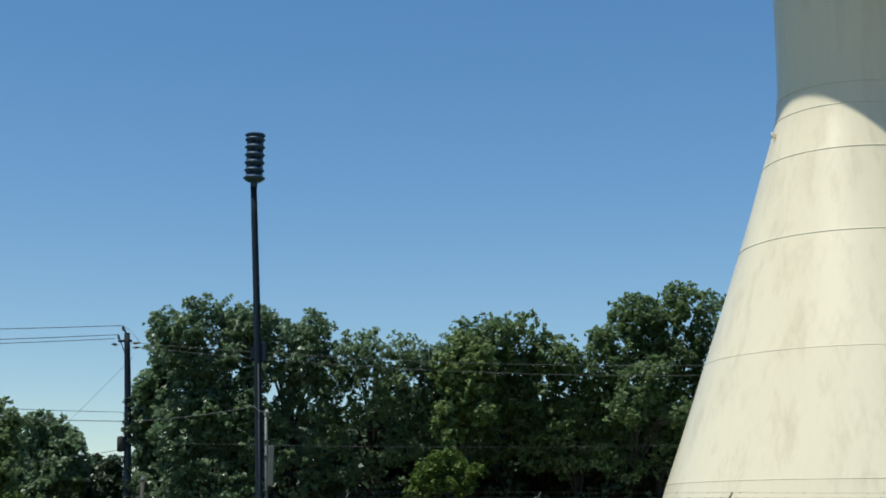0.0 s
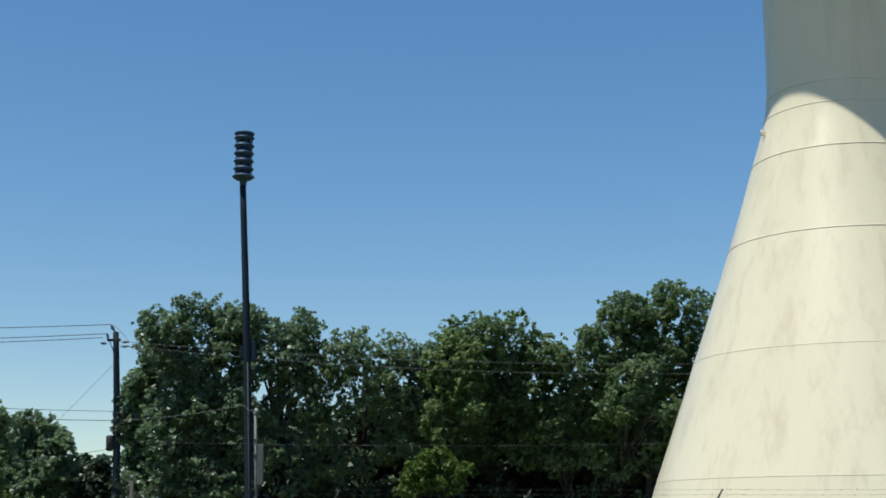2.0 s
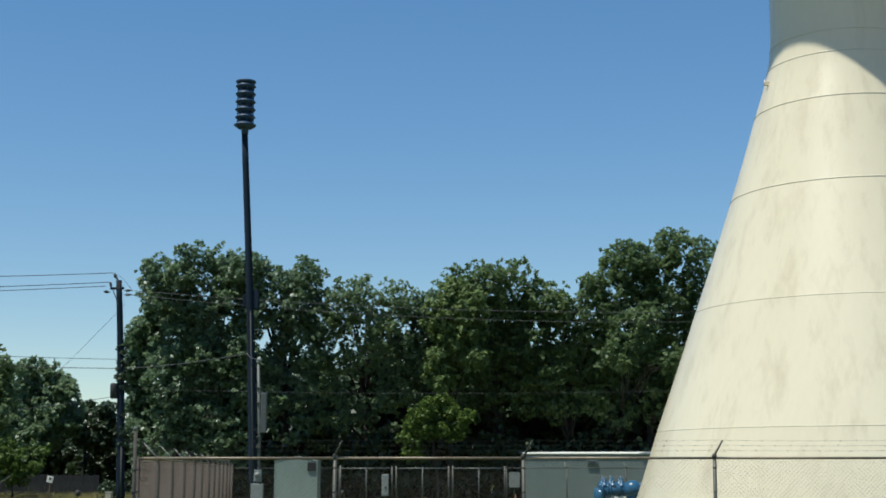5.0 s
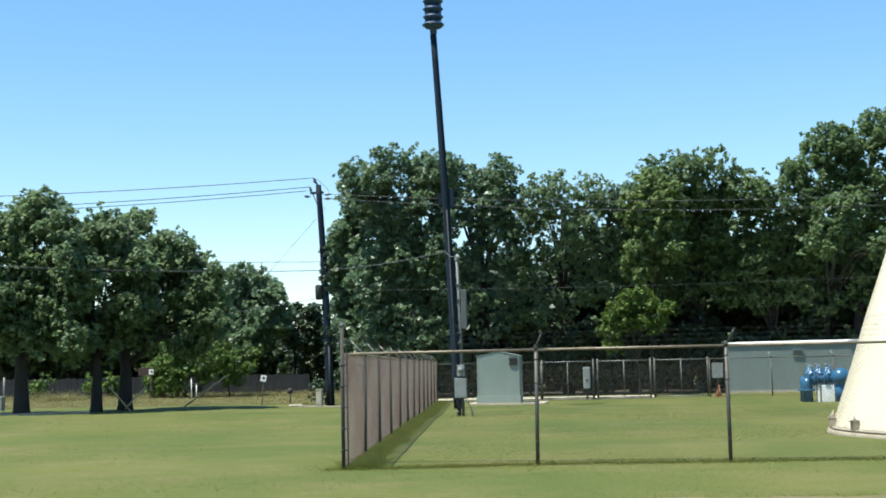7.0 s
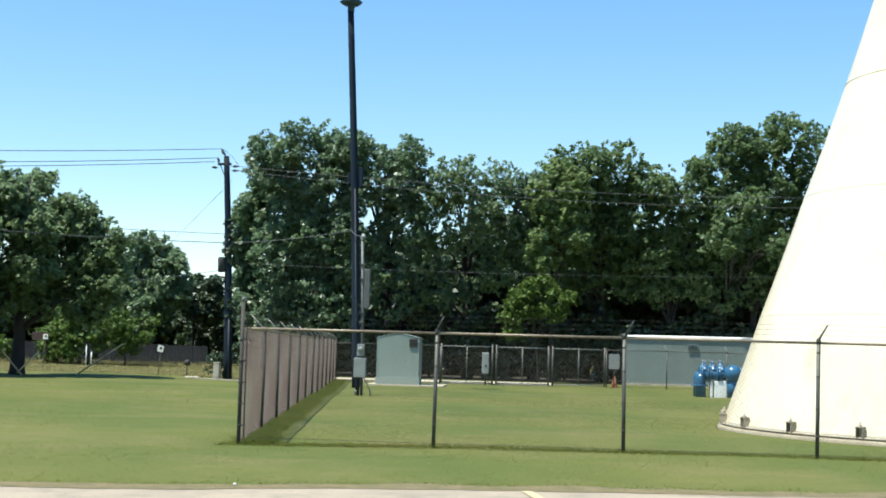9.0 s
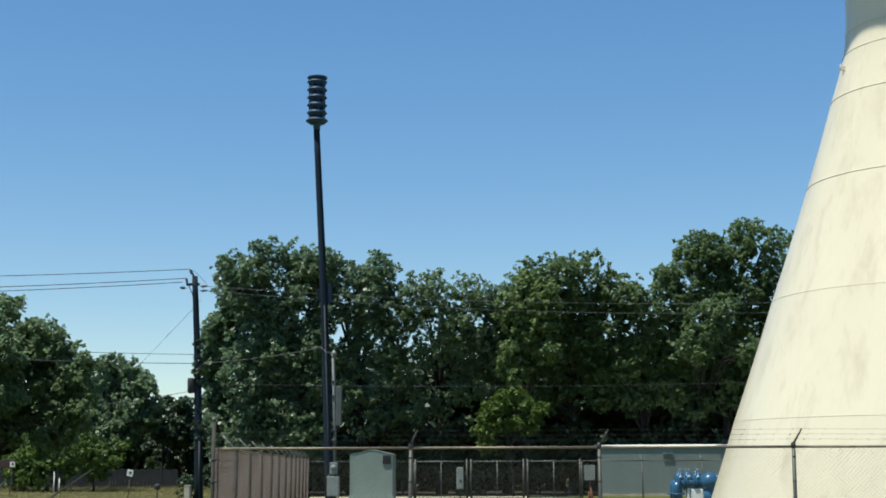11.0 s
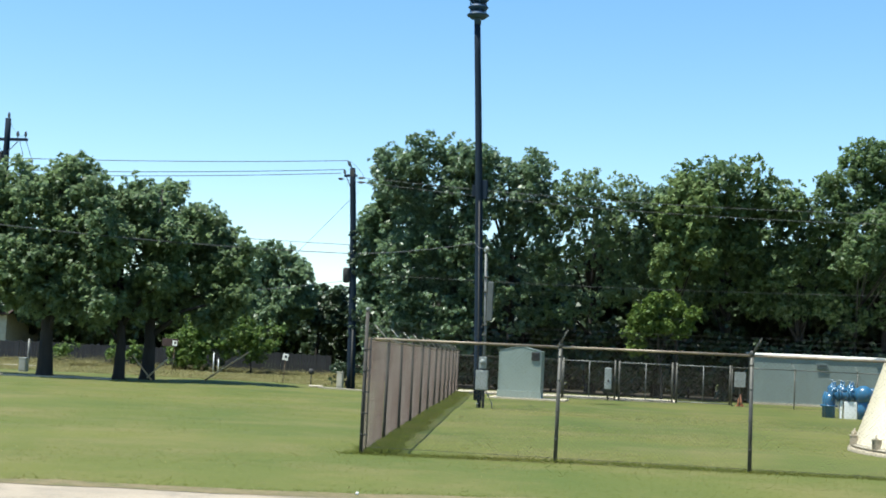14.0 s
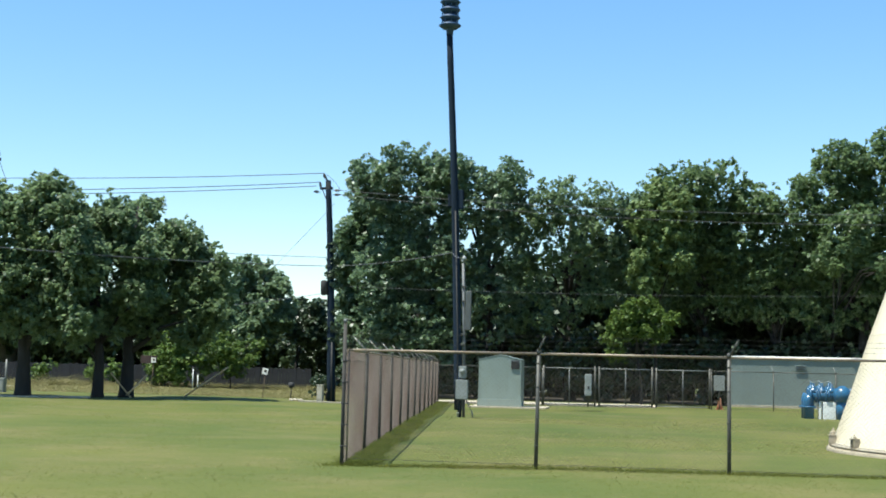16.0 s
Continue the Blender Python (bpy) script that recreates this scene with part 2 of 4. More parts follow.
def tube(bm, points, radii, sides=8, cap=True):
    """A round bar along points, with a radius at each."""
    pts = [Vector(p) for p in points]
    rings = []
    for i, p in enumerate(pts):
        d = (pts[min(i + 1, len(pts) - 1)] - pts[max(i - 1, 0)]).normalized()
        a = d.orthogonal().normalized() if abs(d.z) < 0.9 else Vector((1, 0, 0))
        a = (a - d * a.dot(d)).normalized()
        b = d.cross(a)
        r = radii[i] if isinstance(radii, (list, tuple)) else radii
        rings.append([bm.verts.new(p + (a * math.cos(k * math.tau / sides) + b * math.sin(k * math.tau / sides)) * r) for k in range(sides)])
    for r0, r1 in zip(rings, rings[1:]):
        for k in range(sides):
            f = bm.faces.new((r0[k], r0[(k + 1) % sides], r1[(k + 1) % sides], r1[k]))
            f.smooth = sides > 5
    if cap:
        bm.faces.new(rings[0][::-1])
        bm.faces.new(rings[-1])
    return bm


def lathe(bm, profile, sides=32, centre=(0, 0, 0), smooth=True, close=True):
    """Turns (radius, height) pairs round the upright axis."""
    rings = [[bm.verts.new((centre[0] + r * math.cos(k * math.tau / sides), centre[1] + r * math.sin(k * math.tau / sides), centre[2] + z))
              for k in range(sides)] for r, z in profile]
    for r0, r1 in zip(rings, rings[1:]):
        for k in range(sides):
            bm.faces.new((r0[k], r0[(k + 1) % sides], r1[(k + 1) % sides], r1[k])).smooth = smooth
    if close:
        bm.faces.new(rings[0][::-1])
        bm.faces.new(rings[-1])
    return bm


def sag(a, b, drop, n=16):
    a, b = Vector(a), Vector(b)
    return [a.lerp(b, i / n) - Vector((0, 0, 4 * drop * (i / n) * (1 - i / n))) for i in range(n + 1)]


def polygons(name, verts, corners):
    """A mesh from an array of corners, with the same number of corners in each face."""
    me = bpy.data.meshes.new(name)
    count = len(verts) // corners
    me.vertices.add(len(verts))
    me.vertices.foreach_set("co", np.asarray(verts, np.float32).ravel())
    me.loops.add(len(verts))
    me.loops.foreach_set("vertex_index", np.arange(len(verts), dtype=np.int32))
    me.polygons.add(count)
    me.polygons.foreach_set("loop_start", np.arange(0, len(verts), corners, dtype=np.int32))
    me.update(calc_edges=True)
    return me


def unit(v):
    return v / np.maximum(np.linalg.norm(v, axis=-1, keepdims=True), 1e-6)


def leaves(rng, lobes, total, size, clump=0.6, up=0.6, hollow=0.45, per=56, weight=None, bunch=7):
    """Leaf blades over the lobes (x, y, z, rx, ry, rz) of a crown: sprays on each lobe, rosettes of a few leaves on each spray; four corners each."""
    lobes = np.array(lobes, float)
    area = (lobes[:, 3] * lobes[:, 5] + lobes[:, 4] * lobes[:, 5] + lobes[:, 3] * lobes[:, 4])
    if weight is not None:
        area = area * np.array(weight)
    clumps = max(12, total // per)
    which = rng.choice(len(lobes), clumps, p=area / area.sum())
    d = unit(rng.normal(size=(clumps, 3)))
    rad = hollow + (1 - hollow) * rng.random(clumps) ** 0.6
    rad *= 1 + 0.13 * np.clip(rng.normal(size=clumps), -1.5, 1.3)
    mid = lobes[which, :3] + d * lobes[which, 3:] * rad[:, None]
    mid[:, 2] = np.maximum(mid[:, 2], 0.25)
    rc = clump * (0.5 + 0.8 * rng.random(clumps))
    tufts = max(1, per // bunch)
    lump = unit(rng.normal(size=(clumps * tufts, 3)) + 0.5 * np.repeat(d, tufts, 0))
    tuft = np.repeat(mid, tufts, 0) + lump * (np.repeat(rc, tufts) * (0.35 + 0.65 * rng.random(clumps * tufts)))[:, None] * np.array([1, 1, 0.75])
    way = unit(rng.normal(size=(len(tuft) * bunch, 3)) * 0.9 + np.repeat(lump, bunch, 0) * 0.7 + np.array([0, 0, 0.25]))
    spread = (size * (0.75 + 0.6 * rng.random(len(way))))[:, None]
    at = np.repeat(tuft, bunch, 0) + way * spread
    at[:, 2] = np.maximum(at[:, 2], 0.04)
    nrm = unit(rng.normal(size=at.shape) * 0.55 + way * 0.55 + np.array([0, 0, up]))
    side = unit(np.cross(nrm, way + rng.normal(size=at.shape) * 0.25))
    tip = np.cross(side, nrm)
    s = (size * (0.6 + 0.8 * rng.random(len(at))))[:, None]
    quad = np.stack([at - tip * s, at - side * s * 0.62 + tip * s * 0.1, at + tip * s * 1.05, at + side * s * 0.62 + tip * s * 0.1], 1)
    return quad.reshape(-1, 3), mid


# ---- ground, road ----
def steps(stops):
    out = []
    for (a, b, n) in stops:
        out += [a + (b - a) * i / n for i in range(n)]
    return out + [stops[-1][1]]


def road_edge(x):
    return 15.45 + 0.13 * x + 0.10 * noise.noise((x * 0.6, 3.1, 0)) + 0.05 * noise.noise((x * 2.9, 7.7, 0))


bm = bmesh.new()
xs = steps([(-2500, -300, 6), (-300, -60, 10), (-60, -14, 23), (-14, 14, 56), (14, 60, 18), (60, 300, 8), (300, 2500, 6)])
ys = steps([(-2000, -100, 5), (-100, 12, 14), (12, 30, 36), (30, 110, 40), (110, 400, 10), (400, 3500, 8)])
grid = [[bm.verts.new((x, y, float(dip(x, y)) + (0.03 * noise.noise((x * 0.21, y * 0.21, 0)) if abs(x) < 60 and 16 < y < 110 else 0.0))) for x in xs] for y in ys]
for r0, r1 in zip(grid, grid[1:]):
    for i in range(len(xs) - 1):
        bm.faces.new((r0[i], r0[i + 1], r1[i + 1], r1[i])).smooth = True
tagged(part("ground", bm, GRASS), "mown lawn, green with yellowed dry patches", "lawn", kind="structure")

bm = bmesh.new()
line = [-45 + 0.12 * i for i in range(751)]
far = [bm.verts.new((x, road_edge(x), 0.012 + float(dip(x, 10)))) for x in line]
far_low = [bm.verts.new((x, road_edge(x) + 0.02, -0.05 + float(dip(x, 10)))) for x in line]
near = [bm.verts.new((x, -7.0, 0.03 + float(dip(x, 10)))) for x in line]
for i in range(len(line) - 1):
    bm.faces.new((near[i], near[i + 1], far[i + 1], far[i]))
    bm.faces.new((far[i], far[i + 1], far_low[i + 1], far_low[i]))
tagged(part("road", bm, ROAD), "sun-bleached grey asphalt road with a ragged edge", "road", kind="structure")

bm = bmesh.new()
a = [bm.verts.new((x, road_edge(x) - 0.16 - 0.08 * noise.noise((x * 1.7, 1.0, 0)), 0.017 + float(dip(x, 10)))) for x in line]
b = [bm.verts.new((x, road_edge(x) + 0.3 + 0.3 * noise.noise((x * 1.1, 5.0, 0)), 0.026 + float(dip(x, 10)))) for x in line]
for i in range(len(line) - 1):
    bm.faces.new((a[i], a[i + 1], b[i + 1], b[i]))
tagged(part("verge", bm, DIRT), "strip of sandy soil along the road edge", "verge", kind="structure")

bm = bmesh.new()
for (x0, y0), (x1, y1) in (((-0.1, 15.2), (0.12, 14.1)), ((0.14, 13.98), (0.27, 11.2))):
    w = 0.058
    v = [bm.verts.new(p) for p in ((x0 - w, y0, 0.024), (x0 + w, y0 + 0.02, 0.024), (x1 + w, y1, 0.027), (x1 - w, y1, 0.027))]
    bm.faces.new(v)
tagged(part("parking_stripe", bm, YELLOW), "worn yellow painted line across the asphalt", "road marking", kind="structure")

for name, label, verts in (
    ("concrete_apron", "pale concrete slab behind the far fence", ((-10.2, 65.1), (0.7, 65.1), (0.7, 69.6), (-10.2, 69.0))),
    ("shed_slab", "thin concrete pad under the small shed", ((-7.5, 58.6), (-4.1, 58.6), (-4.1, 61.4), (-7.5, 61.4))),
    ("footpath", "narrow concrete path under the trees", ((-40, 43.5), (-22.2, 52.25), (-22.3, 52.6), (-40, 44.8))),
    ("driveway_strip", "pale concrete strip at the field's edge", ((-60, 62.0), (-33.6, 68.1), (-33.6, 69.2), (-60, 63.4))),
    ("pole_kerb", "short concrete kerb beside the utility pole", ((-14.95, 58.0), (-12.9, 58.35), (-12.9, 58.75), (-14.95, 58.3))),
):
    bm = bmesh.new()
    top = [bm.verts.new((x, y, 0.06 + float(dip(x, y)))) for x, y in verts]
    low = [bm.verts.new((x, y, -0.12 + float(dip(x, y)))) for x, y in verts]
    bm.faces.new(top)
    for i in range(4):
        bm.faces.new((low[i], low[(i + 1) % 4], top[(i + 1) % 4], top[i]))
    tagged(part(name, bm, CONCRETE), label, "slab", kind="structure")


# Floor patch added below the trees, with their shade in its colour.
bm = bmesh.new()
ring = [bm.verts.new((x, y, 0.035 + float(dip(x, y)))) for x, y in [(-16.5 + 0.9 * i, 74.6 + 0.7 * noise.noise((i * 0.5, 0.3, 0))) for i in range(56)]]
back_row = [bm.verts.new((v.co.x, 101.0, 0.03)) for v in ring]
for i in range(len(ring) - 1):
    bm.faces.new((ring[i], ring[i + 1], back_row[i + 1], back_row[i]))
tagged(part("woodland_floor", bm, LITTER), "leaf litter and bare soil under the trees, darkened for shade", "ground", kind="structure")


def blades(rng, n, x0, x1, y0, y1, low, high, width, keep=None):
    x, y = rng.uniform(x0, x1, n), rng.uniform(y0, y1, n)
    if keep is not None:
        ok = keep(x, y)
        x, y = x[ok], y[ok]
    h = rng.uniform(low, high, len(x))
    a = rng.uniform(0, math.tau, len(x))
    dx, dy = np.cos(a) * width, np.sin(a) * width
    lean = rng.normal(size=(len(x), 2)) * h[:, None] * 2.6
    z = dip(x, y)
    return np.stack([np.stack([x - dx, y - dy, z], 1), np.stack([x + dx, y + dy, z], 1), np.stack([x + lean[:, 0], y + lean[:, 1], z + h], 1)], 1).reshape(-1, 3)


rng = np.random.default_rng(4)
lawn = [
    blades(rng, 22000, -10, 12, 14.4, 24, 0.008, 0.022, 0.005, lambda x, y: y > 15.75 + 0.13 * x + 0.35 * rng.random(len(x))),
    blades(rng, 16000, -16, 11, 24, 36, 0.009, 0.024, 0.007),
    blades(rng, 14000, -22, 11, 36, 52, 0.01, 0.026, 0.009),
    blades(rng, 8000, -5.2, 16, 21.6, 22.05, 0.02, 0.08, 0.007),
    blades(rng, 9000, -10, 9, 14.2, 17.2, 0.012, 0.045, 0.007, lambda x, y: np.abs(y - 15.85 - 0.13 * x) < 0.15 + 0.25 * rng.random(len(x))),
]
t = rng.random(24000)
strip = blades(rng, 24000, -0.12, 0.62, 0, 1, 0.05, 0.12, 0.009).reshape(-1, 3, 3)
strip[:, :, 0] *= (0.78 + 0.16 * np.sin(t * 61.0) * np.sin(t * 23.0 + 1.0))[:, None]
strip[:, :, 0] += (-4.85 - 0.115 * 43 * t)[:, None]
strip[:, :, 1] = strip[:, :, 1] - strip[:, :1, 1] + (21.9 + 43 * t)[:, None] + rng.normal(size=(24000, 3)) * 0.01
strip[:, :, 2] += dip(strip[:, :1, 0], strip[:, :1, 1])
lawn.append(strip.reshape(-1, 3))
tagged(part_of("grass", polygons("grass", np.concatenate(lawn), 3), BLADE), "short mown grass blades", "grass", kind="stuff")
dry = [blades(rng, 12000, -10, 9, 14.2, 17.2, 0.015, 0.055, 0.006, lambda x, y: np.abs(y - 15.68 - 0.13 * x) < 0.12 + 0.25 * rng.random(len(x))),
       blades(rng, 15000, -6.5, 12, 22.5, 50, 0.008, 0.02, 0.014), blades(rng, 1500, -12, 8, 16, 26, 0.015, 0.04, 0.006)]
tagged(part_of("dry_grass", polygons("dry_grass", np.concatenate(dry), 3), TALL_BLADE), "dry straw-coloured grass among the lawn", "grass", kind="stuff")
tall = [blades(rng, 52000, -50, -13.5, 60.5, 80, 0.03, 0.13, 0.018), blades(rng, 9000, -48, -16, 77.5, 81, 0.06, 0.42, 0.016), blades(rng, 260, -34.4, -33.2, 74.6, 75.6, 0.3, 0.85, 0.02)]
tagged(part_of("tall_grass", polygons("tall_grass", np.concatenate(tall), 3), ROUGH_BLADE), "rough unmown field grass, dull green and straw", "grass", kind="stuff")


# ---- water tower ----
AX, AY = 9.3, 29.75
tower = thing("water_tower", "cream-painted steel water tower with a flared bell base and streaked stains", "water tower", at=(AX, AY, 0))
courses = (((5.2, 0.16), (4.42, 2.47)), ((4.42, 2.47), (3.50, 5.11)), ((3.50, 5.11), (2.62, 7.65)), ((2.62, 7.65), (2.01, 9.6)))
for (r0, z0), (r1, z1) in courses:
    bm = lathe(bmesh.new(), [(r0 + (r1 - r0) * i / 6 - 0.035 * math.sin(math.pi * i / 6) * 0.3, z0 + (z1 - z0) * i / 6) for i in range(7)], 128, close=False)
    part("shell_course", bm, CREAM, tower)
bm = lathe(bmesh.new(), [(2.01, 9.6), (1.81, 10.22), (1.67, 10.72), (1.60, 11.15), (1.57, 11.6), (1.56, 12.4), (1.56, 15.0), (1.56, 17.5)], 96, close=False)
part("stem", bm, CREAM, tower, "upright cream steel stem in the shade of the tank")
RS, ZC = 6.3, 23.4
bm = lathe(bmesh.new(), [(1.56, 17.3)] + [(RS * math.cos(a), ZC + RS * math.sin(a)) for a in [radians(-75 + i * 6.6) for i in range(25)]] + [(0.05, ZC + RS)], 96, close=False)
part("tank", bm, CREAM, tower, "rounded cream steel water tank on the stem")
for r, z in ((4.42, 2.47), (3.50, 5.11), (2.62, 7.65), (2.01, 9.6), (1.68, 10.68), (1.597, 11.2)):
    h = 0.007 if z < 6 else 0.013
    bm = lathe(bmesh.new(), [(r + h * 0.6, z - h), (r + h, z - h * 0.3), (r + h * 0.9, z + h * 0.4), (r + 0.001, z + h), (r - 0.02, z + h * 0.7), (r - 0.02, z - h), (r + h * 0.6, z - h)], 128, close=False)
    part("weld_seam", bm, WELD, tower, "horizontal weld bead with grime")
bm = lathe(bmesh.new(), [(5.02, -0.1), (5.33, -0.1), (5.33, 0.045), (5.3, 0.08), (5.02, 0.1)], 128, close=False)
part("foundation_ring", bm, TAN, tower, "low weathered concrete ring")
bm = lathe(bmesh.new(), [(5.12, 0.1), (5.28, 0.1), (5.28, 0.13), (5.16, 0.165)], 128, close=False)
part("base_plate", bm, BRACKET, tower)
bm = bmesh.new()
for s in (-0.075, 0.075):
    box(bm, (s, -0.02, 0.12), (0.018, 0.17, 0.24), 0.004)
box(bm, (0, -0.03, 0.245), (0.19, 0.18, 0.028), 0.006)
box(bm, (0, 0.05, 0.12), (0.15, 0.015, 0.22), 0.003)
tube(bm, [(0, -0.03, -0.02), (0, -0.03, 0.36)], 0.019, 8)
tube(bm, [(0, -0.03, 0.26), (0, -0.03, 0.295)], 0.038, 6)
chair = bpy.data.meshes.new("anchor_chair")
bm.to_mesh(chair)
bm.free()
for k in range(21):
    a = radians(-128.7 + k * 360 / 21)
    ob = part_of("anchor_chair", chair, BRACKET, tower, "weathered anchor bolt bracket")
    ob.matrix_local = pose(5.23 * math.cos(a), 5.23 * math.sin(a), 0.12, 0, 0, math.degrees(a) + 90) @ Matrix.Scale(0.85, 4)
bm = bmesh.new()
box(bm, (-1.79, -0.27, 10.3), (0.12, 0.05, 0.1), 0.008)
tube(bm, [(-1.86, -0.27, 10.25), (-1.86, -0.27, 10.39)], 0.014, 6)
part("lifting_lug", bm, CREAM, tower)


# ---- chain-link fences ----
def link_mesh(length, height, name, wire=0.0028, half=0.036, sides=3):
    """Interlocked zigzag wires: each wire a bent bar of three sides."""
    n, m = int(length / half), int(height / half)
    quads = []
    k = np.arange(m + 1)
    for i in range(n):
        sgn = np.where((k + i) % 2 == 0, 1.0, -1.0)
        p = np.stack([i * half + half / 2 + sgn * half * 0.54, 0.0022 * sgn, 0.03 + k * (height - 0.05) / m], 1)
        ring = [p + wire * np.array([math.cos(a), math.sin(a), 0.0]) for a in (math.pi / 2, math.pi * 7 / 6, math.pi * 11 / 6)]
        for s in range(3):
            u, v = ring[s], ring[(s + 1) % 3]
            quads.append(np.stack([u[:-1], v[:-1], v[1:], u[1:]], 1).reshape(-1, 3))
    return polygons(name, np.concatenate(quads), 4)


def fence_run(name, label, start, along, bays, bay, height, mesh, mesh_mat, arm=None, post_r=0.032, mid_rail=False, ends=(0.04, 0.04), strands=True, top_mat=None, post_mat=None, arm_mat=None):
    """A run of chain-link fence from start: posts with caps and barbed-wire arms, top rail, tension wire, fabric and strands."""
    turn = math.degrees(math.atan2(along[1], along[0]))
    f = thing(name, label, "fence", at=(*start, -0.07 if name == "side_fence" else 0), turn=turn)
    bm = bmesh.new()
    tube(bm, [(0, 0, -0.3), (0, 0, height + 0.02)], post_r, 10)
    lathe(bm, [(post_r + 0.007, height - 0.03), (post_r + 0.007, height + 0.03), (post_r * 0.6, height + 0.055), (0.004, height + 0.06)], 10)
    for z in (0.35, 0.8, 1.3, 1.68):
        lathe(bm, [(post_r, z - 0.012), (post_r + 0.004, z - 0.01), (post_r + 0.004, z + 0.01), (post_r, z + 0.012)], 10, close=False)
    post = bpy.data.meshes.new("post")
    bm.to_mesh(post)
    bm.free()
    arm_me = None
    if arm:
        bm = bmesh.new()
        tube(bm, [(0, 0, height), (arm[0], arm[1], height + arm[2])], [0.02, 0.011], 6)
        for s in (0.35, 0.66, 0.96):
            box(bm, (arm[0] * s, arm[1] * s, height + arm[2] * s), (0.03, 0.03, 0.02))
        arm_me = bpy.data.meshes.new("barbed_wire_arm")
        bm.to_mesh(arm_me)
        bm.free()
    rail = bpy.data.meshes.new("top_rail")
    bm = tube(bmesh.new(), [(0, 0, height - 0.02), (bay, 0, height - 0.02)], 0.021, 8)
    bm.to_mesh(rail)
    bm.free()
    for i in range(bays + 1):
        if i or name not in ("side_fence", "front_fence"):
            ob = part_of("post", post, post_mat or ZINC, f)
            ob.location = (i * bay, 0, 0)
            ob.rotation_euler = (radians(random.uniform(-0.7, 0.7)), radians(random.uniform(-0.7, 0.7)), random.uniform(0, 3))
        if arm_me and 0 < i:
            ob = part_of("barbed_wire_arm", arm_me, arm_mat or ZINC, f)
            ob.location = (i * bay, 0, 0)
        if i < bays:
            ob = part_of("top_rail", rail, top_mat or RAIL, f, "rusty tubular top rail")
            ob.location = (i * bay, 0, 0)
            ob = part_of("chain_link_fabric", mesh, mesh_mat, f, "woven diamond wire mesh")
            ob.location = (i * bay, 0.028, 0)
            if mid_rail:
                ob = part_of("middle_rail", rail, ZINC, f)
                ob.location = (i * bay, 0, -height * 0.93)
    bm = tube(bmesh.new(), [(0, 0.02, 0.05), (bays * bay, 0.02, 0.05)], 0.004, 4)
    part("tension_wire", bm, ZINC, f)
    if arm and strands:
        for s in (0.35, 0.66, 0.96):
            bm = bmesh.new()
            for i in range(bays):
                p0 = Vector((i * bay + arm[0] * s, arm[1] * s, height + arm[2] * s + 0.012))
                tube(bm, sag(p0, p0 + Vector((bay, 0, 0)), 0.012, 6), 0.0018, 4, cap=False)
                for j in range(12):
                    c = p0 + Vector((bay * (j + 0.5) / 12, 0, -0.01))
                    tube(bm, [c + Vector((-0.012, 0, -0.016)), c + Vector((0.012, 0, 0.016))], 0.0018, 3)
                    tube(bm, [c + Vector((0.012, 0.01, -0.014)), c + Vector((-0.012, -0.01, 0.014))], 0.0018, 3)
            part("barbed_wire", bm, IRON, f, "sagging strand of barbed wire")
    return f


X0, Y0, FH = -4.82, 21.8, 1.85
bay_mesh = link_mesh(3.05, FH, "chain_link_fabric", wire=0.0019)
fence_run("front_fence", "galvanised chain-link fence with rusty top rail and barbed wire", (-4.71, Y0), (1, 0), 8, 3.05, FH, bay_mesh, MESH, arm=(0.13, -0.10, 0.26))
SH = FH + 0.07
side_mesh = link_mesh(3.586, SH, "chain_link_fabric", wire=0.0025, half=0.045)
fence_run("side_fence", "brownish weathered chain-link fence with outward barbed-wire arms", (X0, Y0 + 0.06), (-0.115, 1.0), 12, 3.61, SH, side_mesh, RUST_MESH,
                 arm=(-0.03, 0.27, 0.29), post_mat=OLD_POST, arm_mat=ARM)
gate_mesh = link_mesh(2.64, FH, "chain_link_fabric", wire=0.0034, half=0.064)
fence_run("rear_fence", "grey chain-link fence along the back of the compound", (-9.9, 64.9), (1, 0.0), 2, 2.6, FH, gate_mesh, MESH, arm=None, top_mat=ZINC)
rear_mesh = link_mesh(3.05, FH, "chain_link_fabric", wire=0.0036, half=0.064)
fence_run("rear_fence", "grey chain-link fence in front of the metal building", (3.3, 64.9), (1, 0.0), 7, 2.85, FH, rear_mesh, MESH,
                   arm=(-0.12, 0.1, 0.26), top_mat=ZINC, arm_mat=ARM)

# tall corner post where the two fences meet
cp = thing("corner_post", "tall galvanised steel corner post with a cap", "fence post", at=(X0 - 0.03, Y0 - 0.02, 0))
bm = tube(bmesh.new(), [(0, 0, -0.3), (0, 0, 2.3)], 0.031, 12)
part("pipe", bm, OLD_POST, cp)
bm = lathe(bmesh.new(), [(0.036, 2.28), (0.036, 2.32), (0.03, 2.33), (0.004, 2.335)], 12)
box(bm, (0.03, 0, 2.335), (0.11, 0.03, 0.014), 0.003)
part("cap", bm, GALV, cp, "pale flat cap")
for z in (0.25, 0.6, 0.95, 1.3, 1.65):
    bm = lathe(bmesh.new(), [(0.031, z - 0.015), (0.039, z - 0.012), (0.039, z + 0.012), (0.031, z + 0.015)], 12, close=False)
    box(bm, (0.06, 0.0, z), (0.06, 0.02, 0.024), 0.003)
    part("clamp", bm, IRON, cp)
bm = tube(bmesh.new(), [(0.075, 0.03, 0.02), (0.075, 0.03, 1.84)], 0.011, 6)
part("tension_bar", bm, ZINC, cp)


